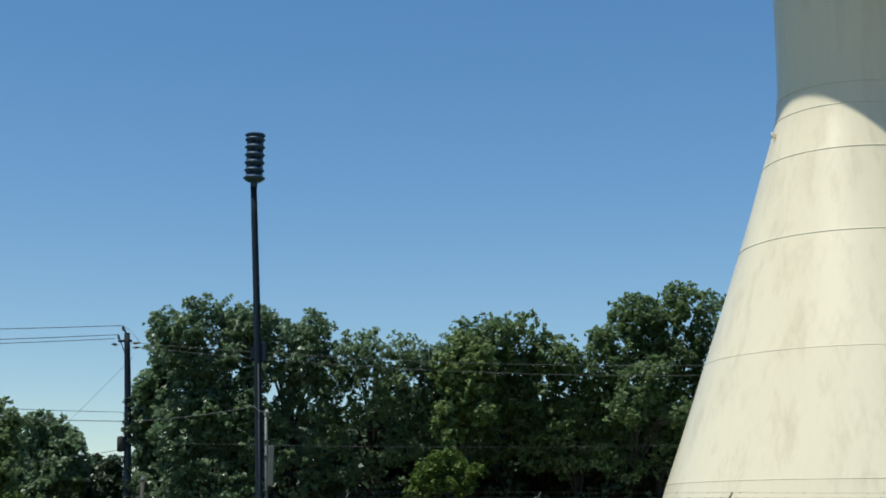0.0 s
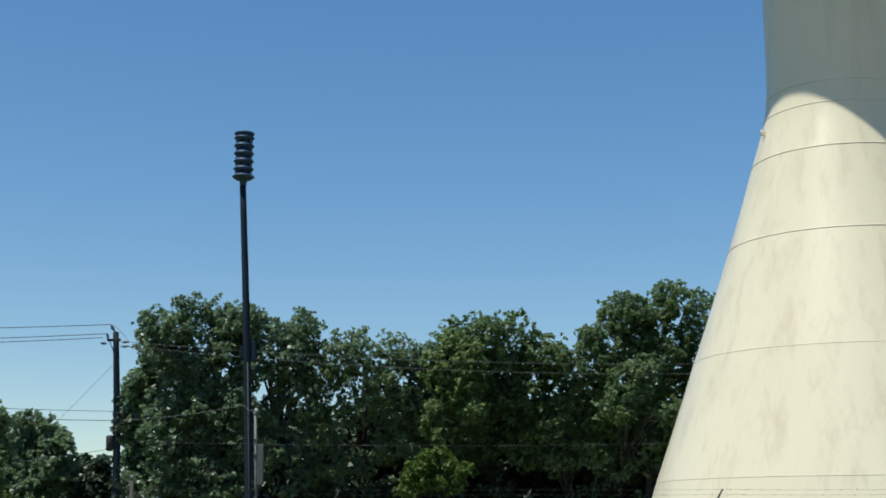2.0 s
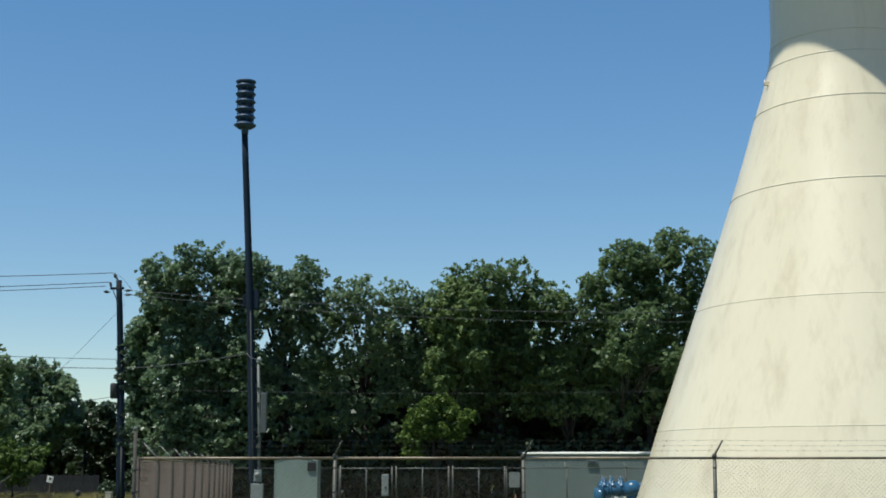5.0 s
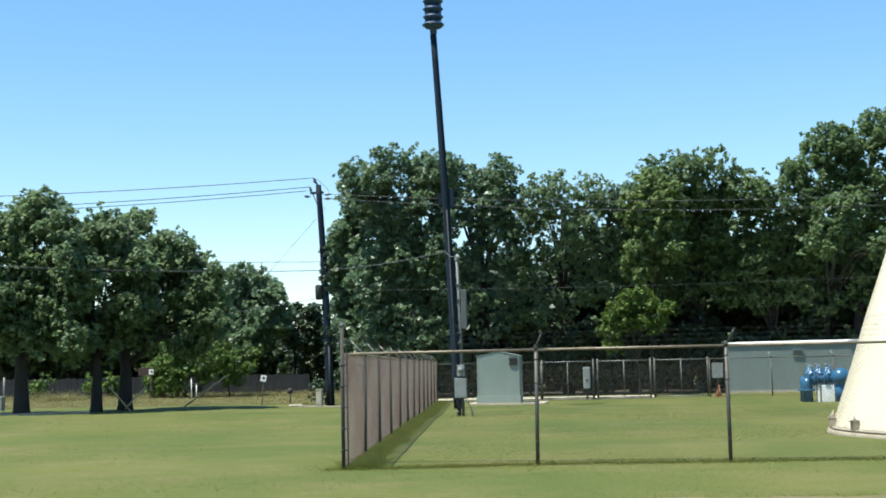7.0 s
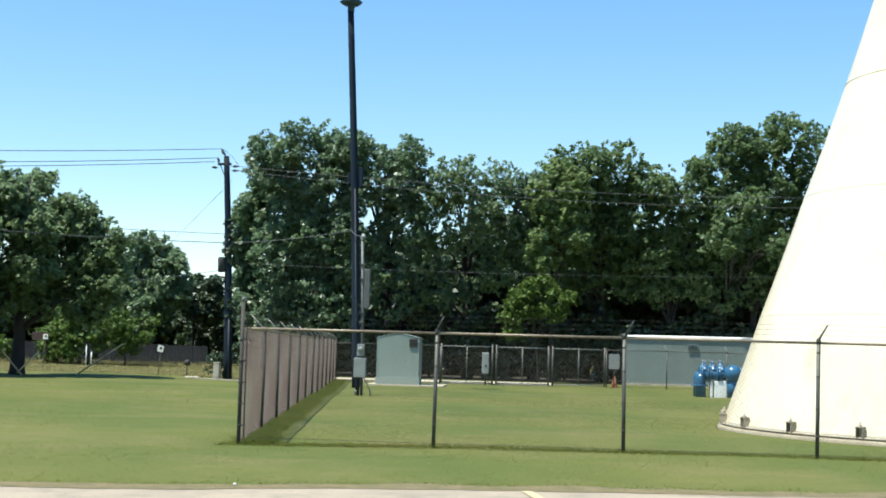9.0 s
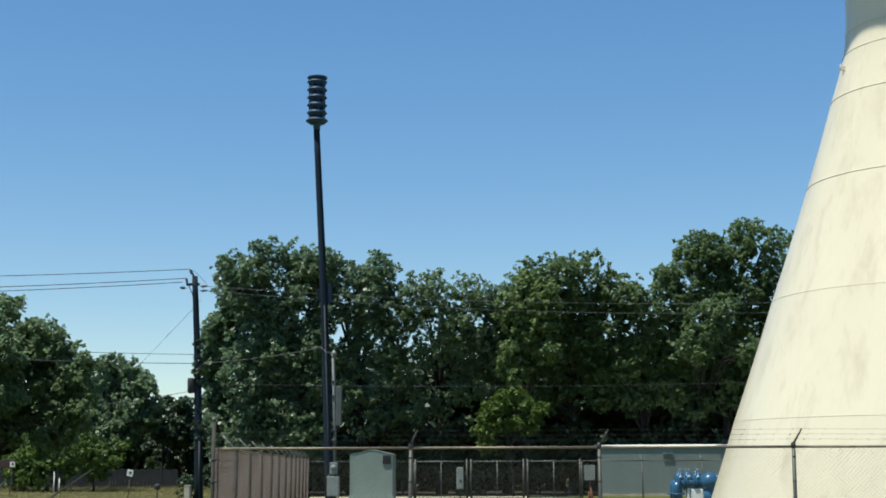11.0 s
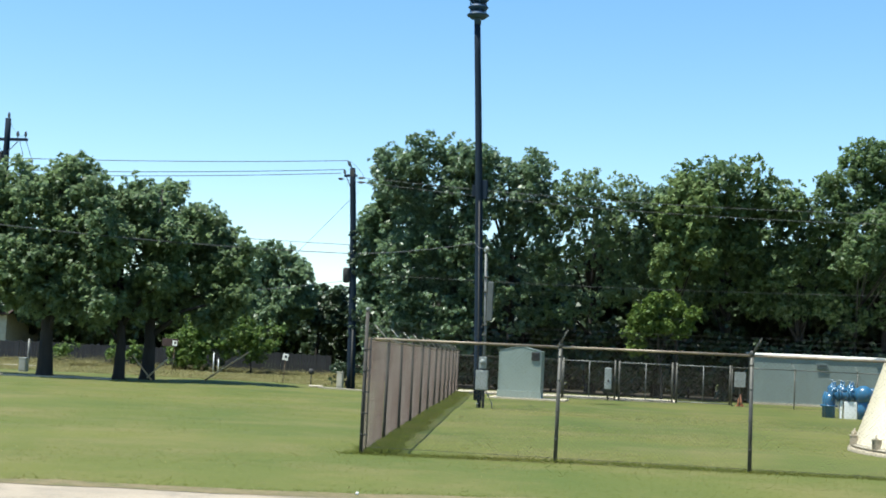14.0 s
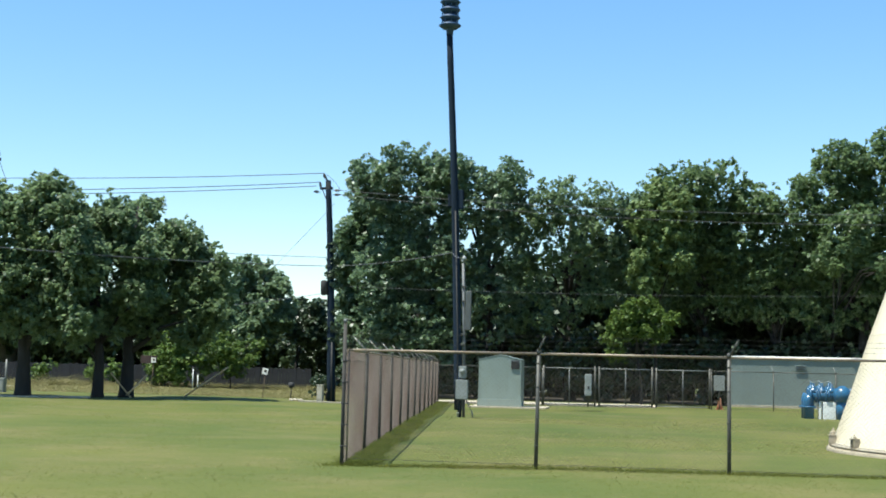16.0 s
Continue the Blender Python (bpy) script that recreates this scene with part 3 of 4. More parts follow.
def gate_leaf(x0, x1, y):
    g = thing("gate", "double-post chain-link gate leaf with a flat middle rail", "gate", group="gates in the rear fence", at=(x0, y, 0))
    w = x1 - x0
    for x in (0.08, w - 0.08):
        part("gate_post", tube(bmesh.new(), [(x, 0, 0.05), (x, 0, FH + 0.08)], 0.045, 8), ZINC, g)
    part("stile", tube(bmesh.new(), [(w / 2, 0, 0.08), (w / 2, 0, FH)], 0.022, 8), GALV, g)
    for z in (0.1, FH - 0.03):
        part("rail", tube(bmesh.new(), [(0.08, 0, z), (w - 0.08, 0, z)], 0.024, 8), GALV, g)
    for z in (0.4, 1.5):
        part("hinge", box(bmesh.new(), (0.13, 0, z), (0.12, 0.05, 0.06), 0.008), IRON, g)
    fab = part_of("chain_link_fabric", gate_mesh, MESH, g)
    fab.location = (0.05, 0.03, 0)
    fab.scale = ((w - 0.12) / 2.64, 1, 1)


for x0, x1 in ((-4.72, -2.1), (-2.06, 0.6), (0.64, 3.28)):
    gate_leaf(x0, x1, 64.9)


# ---- poles and cables ----
def wood_pole(name, label, base, top, r0, r1):
    p = thing(name, label, "pole", at=(base[0], base[1], 0))
    d = Vector(top) - Vector((base[0], base[1], 0))
    pts, rad = [], []
    for i in range(13):
        u = i / 12
        wob = 0.03 * math.sin(u * 5.0 + base[0])
        pts.append((d.x * u + wob, d.y * u, d.z * u - (0.3 if i == 0 else 0)))
        rad.append(r0 + (r1 - r0) * u)
    part("shaft", tube(bmesh.new(), pts, rad, 14), POLE, p)
    return p


# siren pole
sp = wood_pole("siren_pole", "tall dark wooden pole carrying a warning siren", (-7.32, 54.5), (-8.04, 54.5, 15.52), 0.175, 0.13)
bm = bmesh.new()
box(bm, (-0.14, 0.08, 8.5), (0.24, 0.24, 0.8), 0.03)
part("equipment_can", bm, POLE, sp, "dark equipment box strapped to the pole")
bm = bmesh.new()
tube(bm, [(-0.02, -0.23, 0), (-0.1, -0.225, 3), (-0.3, -0.2, 8)], 0.028, 6)
part("conduit", bm, IRON, sp)
bm = bmesh.new()
box(bm, (-0.57, 0.03, 8.45), (0.16, 0.16, 0.5), 0.02)
part("bracket", bm, POLE, sp)
siren = thing("warning_siren", "dark stacked-disc outdoor warning siren on a wooden pole", "siren", at=(-8.05, 54.5, 15.52))
part("mount", lathe(bmesh.new(), [(0.14, -0.1), (0.15, 0.12), (0.24, 0.2), (0.28, 0.26)], 20), SIREN, siren)
for k in range(6):
    z = 0.2 + k * 0.335
    w = 0.46 if k == 0 else 0.42
    prof = [(0.2, z - 0.055), (0.3, z - 0.04), (w, z + 0.08), (w + 0.008, z + 0.095), (w, z + 0.11), (0.3, z + 0.225), (0.2, z + 0.24)]
    part("horn_disc", lathe(bmesh.new(), prof, 28), SIREN, siren)
    if k < 5:
        part("driver_core", lathe(bmesh.new(), [(0.21, z + 0.19), (0.2, z + 0.26), (0.21, z + 0.33)], 20), SIREN, siren)
        for q in range(8):
            a = q * math.pi / 4 + 0.3
            bm = tube(bmesh.new(), [(0.33 * math.cos(a), 0.33 * math.sin(a), z + 0.14), (0.33 * math.cos(a), 0.33 * math.sin(a), z + 0.4)], 0.022, 6)
            part("spacer_rod", bm, SIREN, siren)
part("top_cover", lathe(bmesh.new(), [(0.3, 2.05), (0.36, 2.09), (0.42, 2.14), (0.43, 2.18), (0.41, 2.2), (0.1, 2.22)], 28), SIREN, siren)

# utility pole
up = wood_pole("utility_pole", "dark wooden utility pole with insulators and crossarm", (-13.95, 60.2), (-14.28, 60.2, 10.08), 0.2, 0.13)
up.matrix_world = pose(-13.95, 60.2, 0, 0, -0.75, 0)


def insulator(parent, at, h=0.32, lean=(0, 0, 1)):
    d = Vector(lean).normalized()
    bm = lathe(bmesh.new(), [(0.02, 0), (0.02, 0.08), (0.075, 0.1), (0.05, 0.14), (0.07, 0.17), (0.045, 0.21), (0.06, 0.24), (0.03, 0.28), (0.035, h)], 12)
    ob = part("insulator", bm, PORCELAIN, parent, "glazed insulator")
    ob.matrix_local = Matrix.Translation(at) @ d.to_track_quat("Z", "Y").to_matrix().to_4x4()


bm = bmesh.new()
box(bm, (-0.42, 0, 9.72), (0.62, 0.1, 0.11), 0.01)
tube(bm, [(-0.32, 0, 9.95), (-0.5, 0, 10.35)], 0.03, 6)
part("crossarm", bm, POLE, up)
bm = bmesh.new()
tube(bm, [(-0.3, 0.0, 8.9), (-0.62, 0, 9.68)], 0.022, 6)
box(bm, (-0.34, -0.1, 9.82), (0.2, 0.06, 0.3), 0.01)
part("brace", bm, IRON, up)
insulator(up, (-0.46, 0, 10.12), 0.3, (-0.4, 0, 1))
insulator(up, (-0.68, 0, 9.72), 0.3, (-0.2, 0, 1))
insulator(up, (-0.72, 0, 9.55), 0.3, (-1, 0, 0.1))
insulator(up, (-0.1, 0, 9.62), 0.36, (1, 0, 0))
insulator(up, (-0.1, 0, 9.42), 0.36, (1, 0, 0))
bm = bmesh.new()
lathe(bm, [(0.1, 0), (0.16, 0.05), (0.17, 0.6), (0.14, 0.68), (0.05, 0.7)], 16, (-0.42, -0.12, 4.75))
box(bm, (-0.24, -0.1, 5.1), (0.2, 0.08, 0.08), 0.01)
part("transformer", bm, IRON, up, "small dark can transformer")
bm = bmesh.new()
tube(bm, [(0.02, -0.21, 0), (0.0, -0.2, 2.6)], 0.04, 8)
part("conduit", bm, IRON, up)

# a second pole behind the shade trees
lp = wood_pole("utility_pole", "dark wooden utility pole rising behind shade trees", (-27.6, 52.4), (-27.6, 52.4, 10.75), 0.18, 0.12)
bm = bmesh.new()
box(bm, (0, 0, 9.85), (1.9, 0.1, 0.12), 0.01)
part("crossarm", bm, POLE, lp)
for x in (-0.8, 0.5, 0.85):
    insulator(lp, (x, 0, 9.9), 0.3)
insulator(lp, (0.04, 0, 10.7), 0.3)
bm = bmesh.new()
for x in (-0.6, 0.6):
    tube(bm, [(0.03, -0.1, 9.2), (x, -0.07, 9.8)], 0.02, 6)
box(bm, (-0.24, 0, 9.1), (0.22, 0.2, 0.45), 0.03)
part("brace", bm, IRON, lp)
bm = bmesh.new()
tube(bm, [(0.6, 0, 9.8), (0.75, 0.1, 9.2), (0.35, 0.1, 8.5), (0.15, 0.1, 8.2)], 0.012, 5)
tube(bm, [(0.85, 0, 9.9), (1.2, 0.1, 8.9), (1.15, 0.1, 8.1)], 0.012, 5)
tube(bm, [(0.1, 0, 10.6), (0.5, 0.0, 10.0), (0.85, 0, 10.0)], 0.01, 5)
part("jumper_wire", bm, WIRE, lp)


def cable(a, b, drop, r=0.016, label="thin black overhead cable"):
    tagged(part("overhead_cable", tube(bmesh.new(), sag(a, b, drop, 22), r, 5), WIRE), label, "cable", group="overhead cables")


cable((-14.66, 60.2, 10.42), (-40.0, 50.0, 9.05), 0.3)
cable((-14.8, 60.2, 10.0), (-40.0, 50.0, 8.4), 0.3)
cable((-14.98, 60.2, 9.82), (-40.0, 50.0, 8.2), 0.3)
cable((-14.66, 60.2, 10.42), (-13.83, 60.2, 9.62), -0.12, 0.01)
cable((-13.83, 60.2, 9.62), (26.0, 64.0, 9.6), 0.75, 0.010)
cable((-13.83, 60.2, 9.42), (26.0, 64.0, 9.2), 0.9, 0.010)
cable((-14.1, 60.2, 6.5), (-40.0, 50.0, 7.6), 0.35, 0.012)
cable((-14.1, 60.2, 6.1), (-34.0, 34.0, 6.3), 0.5, 0.016)
cable((-14.1, 60.2, 6.1), (-7.7, 54.6, 6.3), 0.1, 0.016)
cable((-7.75, 54.5, 6.3), (-6.14, 46.0, 5.42), 0.12, 0.014)
cable((-14.1, 60.2, 4.9), (-40.0, 92.0, 5.2), 0.4, 0.012)
cable((-14.05, 60.3, 5.2), (30.0, 66.0, 6.2), 0.5, 0.006)
cable((-14.1, 60.2, 9.0), (-26.0, 78.0, 3.2), 0.1, 0.008)

# service mast with meter
ms = thing("meter_mast", "galvanised service mast with meter and grey boxes", "electric meter", at=(-6.05, 46.0, 0))
part("mast", tube(bmesh.new(), [(0.03, 0, -0.05), (0.0, 0, 2.6), (-0.09, 0, 5.35)], 0.052, 10), MAST, ms)
part("weatherhead", tube(bmesh.new(), [(-0.09, 0, 5.32), (-0.1, 0, 5.45), (-0.06, -0.05, 5.5), (0.02, -0.1, 5.42)], [0.055, 0.075, 0.08, 0.05], 10), GREY_BOX, ms)
bm = box(bmesh.new(), (0.13, -0.02, 3.66), (0.2, 0.16, 1.36), 0.03)
part("tall_box", bm, MAST, ms, "long grey steel box on the mast")
for z in (4.5, 4.0, 2.85, 2.5):
    part("strap", box(bmesh.new(), (-0.03, -0.03, z), (0.16, 0.14, 0.05), 0.008), ZINC, ms)
part("peg", tube(bmesh.new(), [(-0.06, -0.05, 2.98), (-0.17, -0.08, 3.12)], 0.012, 5), ZINC, ms)
bm = box(bmesh.new(), (-0.02, -0.06, 1.55), (0.25, 0.16, 0.4), 0.02)
part("meter_socket", bm, GREY_BOX, ms)
bm = lathe(bmesh.new(), [(0.09, 0), (0.09, 0.07), (0.06, 0.1), (0.01, 0.105)], 16)
ob = part("meter_glass", bm, GREY_BOX, ms, "round pale meter face")
ob.matrix_local = pose(-0.02, -0.14, 1.58, 90, 0, 0)
bm = box(bmesh.new(), (-0.03, -0.08, 0.95), (0.42, 0.2, 0.68), 0.02)
box(bm, (-0.03, -0.185, 0.95), (0.38, 0.012, 0.62), 0.004)
part("breaker_box", bm, GREY_BOX, ms)
part("rear_leg", tube(bmesh.new(), [(-0.13, 0.12, -0.05), (-0.13, 0.12, 1.6)], 0.07, 8), POLE, ms)
bm = tube(bmesh.new(), [(0.12, -0.08, 0.62), (0.2, -0.08, 0.45), (0.33, -0.08, 0.2), (0.36, -0.08, -0.03)], 0.026, 8)
part("conduit", bm, GREY_BOX, ms)
part("conduit", tube(bmesh.new(), [(0.04, -0.08, 0.62), (0.05, -0.08, -0.03)], 0.03, 8), IRON, ms)
bm = lathe(bmesh.new(), [(0.03, 0), (0.03, 0.14), (0.05, 0.15), (0.05, 0.19)], 10)
ob = part("stub_pipe", bm, GREY_BOX, ms)
ob.location = (-0.16, -0.1, -0.02)

# ---- shed and metal building ----
sh = thing("storage_shed", "small pale green sheet-metal shed with a low gable", "shed", at=(-6.18, 59.3, 0.06))
bm = bmesh.new()
prof = [(-0.93, 0), (0.93, 0), (0.93, 2.05), (0, 2.26), (-0.93, 2.05)]
f0 = [bm.verts.new((x, 0, z)) for x, z in prof]
f1 = [bm.verts.new((x, 1.7, z)) for x, z in prof]
bm.faces.new(f0)
bm.faces.new(f1[::-1])
for i in range(5):
    bm.faces.new((f0[i], f1[i], f1[(i + 1) % 5], f0[(i + 1) % 5]))
part("body", bm, SHED, sh)
for s in (-1, 1):
    bm = box(bmesh.new(), (s * 0.475, 0.85, 2.17), (0.985, 1.74, 0.022), 0.006, Matrix.Rotation(s * math.atan2(0.21, 0.93), 4, "Y"))
    part("roof", bm, SHED, sh)
    bm = box(bmesh.new(), (s * 0.915, -0.004, 1.0), (0.05, 0.02, 2.0), 0.006)
    part("corner_trim", bm, SHED, sh)
part("seam", box(bmesh.new(), (0.32, -0.003, 1.02), (0.02, 0.008, 2.0), 0.003), SHED, sh)
part("base_rail", box(bmesh.new(), (0, -0.012, 0.16), (1.96, 0.04, 0.3), 0.008), SHED, sh)
vent = part("vent", box(bmesh.new(), (0.68, -0.015, 1.84), (0.36, 0.05, 0.38), 0.008), IRON, sh, "dark louvred vent")
for k in range(6):
    part("louvre", box(bmesh.new(), (0.68, -0.05, 1.69 + k * 0.06), (0.32, 0.035, 0.012), 0, Matrix.Rotation(0.6, 4, "X")), IRON, vent)

mb = thing("metal_building", "long low grey-green metal building with white roof edge", "building", at=(4.62, 72.0, 0))
LEN = 17.0
bm = box(bmesh.new(), (LEN / 2, 1.8, 1.28), (LEN, 3.6, 2.56))
part("wall", bm, METAL_WALL, mb)
rib = bpy.data.meshes.new("cladding_panel")
bm = bmesh.new()
w = 0.6
px = [(0, 0), (0.05, -0.0025), (0.1, -0.0025), (0.15, 0), (0.3, 0), (0.35, -0.0025), (0.4, -0.0025), (0.44, 0), (w, 0)]
lo = [bm.verts.new((x, y, 0.05)) for x, y in px]
hi = [bm.verts.new((x, y, 2.56)) for x, y in px]
for i in range(len(px) - 1):
    bm.faces.new((lo[i], lo[i + 1], hi[i + 1], hi[i]))
bm.to_mesh(rib)
bm.free()
for i in range(int(LEN / w)):
    ob = part_of("cladding_panel", rib, METAL_WALL, mb)
    ob.location = (i * w, -0.008, 0)
bm = bmesh.new()
v = [bm.verts.new(p) for p in ((-0.1, -0.05, 2.58), (LEN + 0.15, -0.05, 2.58), (LEN + 0.15, 3.8, 2.69), (-0.15, 3.8, 2.69))]
v2 = [bm.verts.new(q.co + Vector((0, 0, 0.06))) for q in v]
bm.faces.new(v2)
bm.faces.new(v[::-1])
for i in range(4):
    bm.faces.new((v[i], v[(i + 1) % 4], v2[(i + 1) % 4], v2[i]))
part("roof", bm, WHITE, mb, "white sheet-metal roof with a bright edge")
part("gutter", tube(bmesh.new(), [(-0.1, -0.06, 2.59), (LEN + 0.15, -0.06, 2.59)], 0.045, 8), WHITE, mb)
bm = box(bmesh.new(), (3.55, -0.07, 2.1), (0.55, 0.08, 0.28), 0.01)
wl = part("wall_vent", bm, METAL_WALL, mb, "small wall vent with dark slats")
for k in range(3):
    part("slat", box(bmesh.new(), (3.55, -0.115, 2.03 + k * 0.075), (0.46, 0.012, 0.03)), IRON, wl)
part("plinth", box(bmesh.new(), (LEN / 2, -0.03, 0.05), (LEN, 0.1, 0.14), 0.01), CONCRETE, mb)

# boxes on the rear fence
bx = thing("control_box", "tall pale grey box on the rear gate post", "electrical box", at=(-2.5, 64.75, 0.5))
part("body", box(bmesh.new(), (0, 0, 0.53), (0.34, 0.16, 1.04), 0.05), GREY_BOX, bx)
part("latch", box(bmesh.new(), (0.02, -0.09, 0.42), (0.09, 0.03, 0.11), 0.01), IRON, bx)
part("mounting_post", tube(bmesh.new(), [(0, 0.1, -0.5), (0, 0.1, 0.9)], 0.04, 8), ZINC, bx)
bx = thing("sign_board", "square grey steel sign back beside the rear fence", "sign", at=(3.68, 65.4, 0))
part("panel", box(bmesh.new(), (0, 0, 1.27), (0.52, 0.04, 0.72), 0.01), GREY_BOX, bx)
part("post", tube(bmesh.new(), [(0, 0.05, -0.05), (0, 0.05, 1.6)], 0.03, 8), ZINC, bx)
cn = thing("traffic_cone", "small faded orange traffic cone beside the gate", "traffic cone", at=(3.74, 66.0, 0))
part("cone", lathe(bmesh.new(), [(0.16, 0.03), (0.1, 0.26), (0.045, 0.55), (0.03, 0.57)], 16), ORANGE, cn)
part("base", box(bmesh.new(), (0, 0, 0.018), (0.42, 0.42, 0.036), 0.008), ORANGE, cn)

# ---- blue pipework ----
pw = thing("pump_pipework", "bright blue enamelled valves and pipes on white supports", "pipework", at=(7.45, 55.8, 0))


def along_x(bm, prof, x, y, z, sides=20):
    tmp = lathe(bmesh.new(), prof, sides)
    bmesh.ops.transform(tmp, matrix=Matrix.Translation((x, y, z)) @ Matrix.Rotation(math.pi / 2, 4, "Y"), verts=tmp.verts)
    me = bpy.data.meshes.new("t")
    tmp.to_mesh(me)
    tmp.free()
    bm.from_mesh(me)
    return bm


def valve(x, y, z):
    bm = lathe(bmesh.new(), [(0.17, 0), (0.2, 0.08), (0.2, 0.14), (0.13, 0.19), (0.1, 0.24), (0.1, 0.27), (0.045, 0.29), (0.028, 0.46)], 18, (x, y, z))
    vb = part("valve_bonnet", bm, BLUE, pw)
    wheel = bmesh.new()
    for q in range(14):
        a0, a1 = q * math.tau / 14, (q + 1) * math.tau / 14
        tube(wheel, [(x + 0.12 * math.cos(a0), y + 0.12 * math.sin(a0), z + 0.44), (x + 0.12 * math.cos(a1), y + 0.12 * math.sin(a1), z + 0.44)], 0.013, 5)
    for q in range(3):
        a0 = q * math.tau / 3
        tube(wheel, [(x, y, z + 0.44), (x + 0.12 * math.cos(a0), y + 0.12 * math.sin(a0), z + 0.44)], 0.01, 5)
    part("handwheel", wheel, GREY_BOX, vb)


for y, z in ((0.0, 0.93), (0.75, 0.98)):
    part("pipe", tube(bmesh.new(), [(-0.78, y, z), (0.5, y, z)], 0.21, 20), BLUE, pw)
    for x in (-0.72, -0.5, -0.4, -0.12, -0.02, 0.22):
        part("flange", along_x(bmesh.new(), [(0.29, -0.028), (0.31, -0.012), (0.31, 0.012), (0.29, 0.028)], x, y, z), BLUE, pw)
    for x in (-0.6, -0.26, 0.1):
        valve(x, y, z + 0.08)
    part("riser", tube(bmesh.new(), [(-0.72, y, z), (-0.78, y, z - 0.2), (-0.78, y, -0.05)], 0.21, 18), BLUE, pw)
    part("flange", lathe(bmesh.new(), [(0.3, 0.44), (0.31, 0.455), (0.31, 0.485), (0.3, 0.5)], 18, (-0.78, y, 0)), BLUE, pw)
bm = bmesh.new()
bmesh.ops.create_uvsphere(bm, u_segments=28, v_segments=16, radius=0.37)
bmesh.ops.transform(bm, matrix=Matrix.Translation((0.5, -0.2, 0.97)), verts=bm.verts)
for fc in bm.faces:
    fc.smooth = True
part("check_valve_body", bm, BLUE, pw, "rounded glossy blue valve body")
part("riser", tube(bmesh.new(), [(0.5, -0.2, 0.8), (0.5, -0.2, -0.05)], 0.24, 18), BLUE, pw)
part("pipe", tube(bmesh.new(), [(0.6, 0.1, 1.1), (1.5, 0.35, 1.1)], 0.14, 16), BLUE, pw)
for x, w in ((-0.36, 0.09), (0.0, 0.5)):
    part("support", box(bmesh.new(), (x, 0.0, 0.31), (w, 0.42, 0.72), 0.02), WHITE, pw, "white-painted concrete support")


# ---- trees and shrubs ----
def tree(seed, x, y, lobes, total, mat, label, size=0.19, trunk=0.2, clump=0.55, stem_top=None, depth=2.4, category="tree", group="", limbs=7, name="tree", hollow=0.45, over=0.0, shift=0.0, split=0, thin=0.0):
    """lobes: (x, z, rx, rz) of the crown in the world, round a trunk at x, y."""
    rng = np.random.default_rng(seed)
    t = thing(name, label, category, group, at=(x, y, 0))
    high = max(l[1] for l in lobes)
    if split:
        lobes = [(lx + rx * 0.62 * math.cos(a), lz + rz * 0.62 * math.sin(a), rx * rng.uniform(0.35, 0.6), rz * rng.uniform(0.4, 0.6))
                 for lx, lz, rx, rz in lobes for a in rng.uniform(0, math.tau, split)]
    full = [(lx - x, rng.uniform(-0.25, 0.25) * depth + over * (1.2 - 2 * lz / high) + shift, lz, rx, min(depth, rx * 1.1), rz) for lx, lz, rx, rz in lobes]
    weight = [1.0 - thin * min(1.0, max(0.0, (0.62 - l[2] / high) / 0.3)) for l in full]
    quads, mid = leaves(rng, full, total, size, clump, hollow=hollow, weight=weight)
    sprays, _ = leaves(rng, [(a, b, c, d * 1.2, e * 1.2, g * 1.18) for a, b, c, d, e, g in full], total // 10, size, clump * 0.6, hollow=0.8, per=14, weight=weight)
    quads = np.concatenate([quads, sprays])
    crown = part_of("crown", polygons("crown", quads, 4), mat, t)
    tagged(crown, kind="stuff")
    top = stem_top or max(l[2] for l in full)
    pts = [(0, 0, -0.35), (0.02, 0, 0.25)]
    lean = rng.normal(size=2) * 0.25
    for i in range(1, 7):
        u = i / 6
        pts.append((lean[0] * u + 0.08 * math.sin(u * 7 + seed), lean[1] * u, 0.25 + (top - 0.25) * u))
    part("trunk", tube(bmesh.new(), pts, [trunk * 1.6, trunk * 1.15] + [trunk * (1 - 0.8 * i / 6) for i in range(1, 7)], 10), BARK, t)
    for k in rng.choice(len(mid), min(limbs, len(mid)), replace=False):
        end = Vector(mid[k])
        h = max(0.9, min(top * 0.85, end.z * rng.uniform(0.45, 0.75)))
        u = min(1.0, max(0.0, (h - 0.25) / (top - 0.25)))
        a = Vector((lean[0] * u + 0.08 * math.sin(u * 7 + seed), lean[1] * u, h))
        m = a.lerp(end, 0.5) + Vector((0, 0, 0.12 * (end - a).length))
        part("limb", tube(bmesh.new(), [a, a.lerp(m, 0.5) + Vector((0.03, 0.05, 0)), m, end], [trunk * 0.5, trunk * 0.38, trunk * 0.26, 0.02], 6), BARK, t)
    return t


ROW = "trees behind the compound"
SKYLINE = ((-18.2, 10.0), (-17.2, 12.4), (-15.6, 14.3), (-13.4, 15.0), (-11.8, 14.4), (-10.4, 13.6), (-8.9, 14.3), (-7.2, 13.5), (-6.1, 12.0), (-4.9, 12.9), (-2.4, 12.4), (-0.7, 11.7),
           (1.2, 13.3), (3.2, 13.8), (5.6, 13.5), (6.8, 11.8), (8.5, 12.6), (9.6, 13.6), (10.4, 14.7), (12.4, 15.5), (14.2, 15.8), (17, 14.2), (22, 13.5), (27, 13))


def skyline(x):
    return float(np.interp(x, [p[0] for p in SKYLINE], [p[1] for p in SKYLINE]))


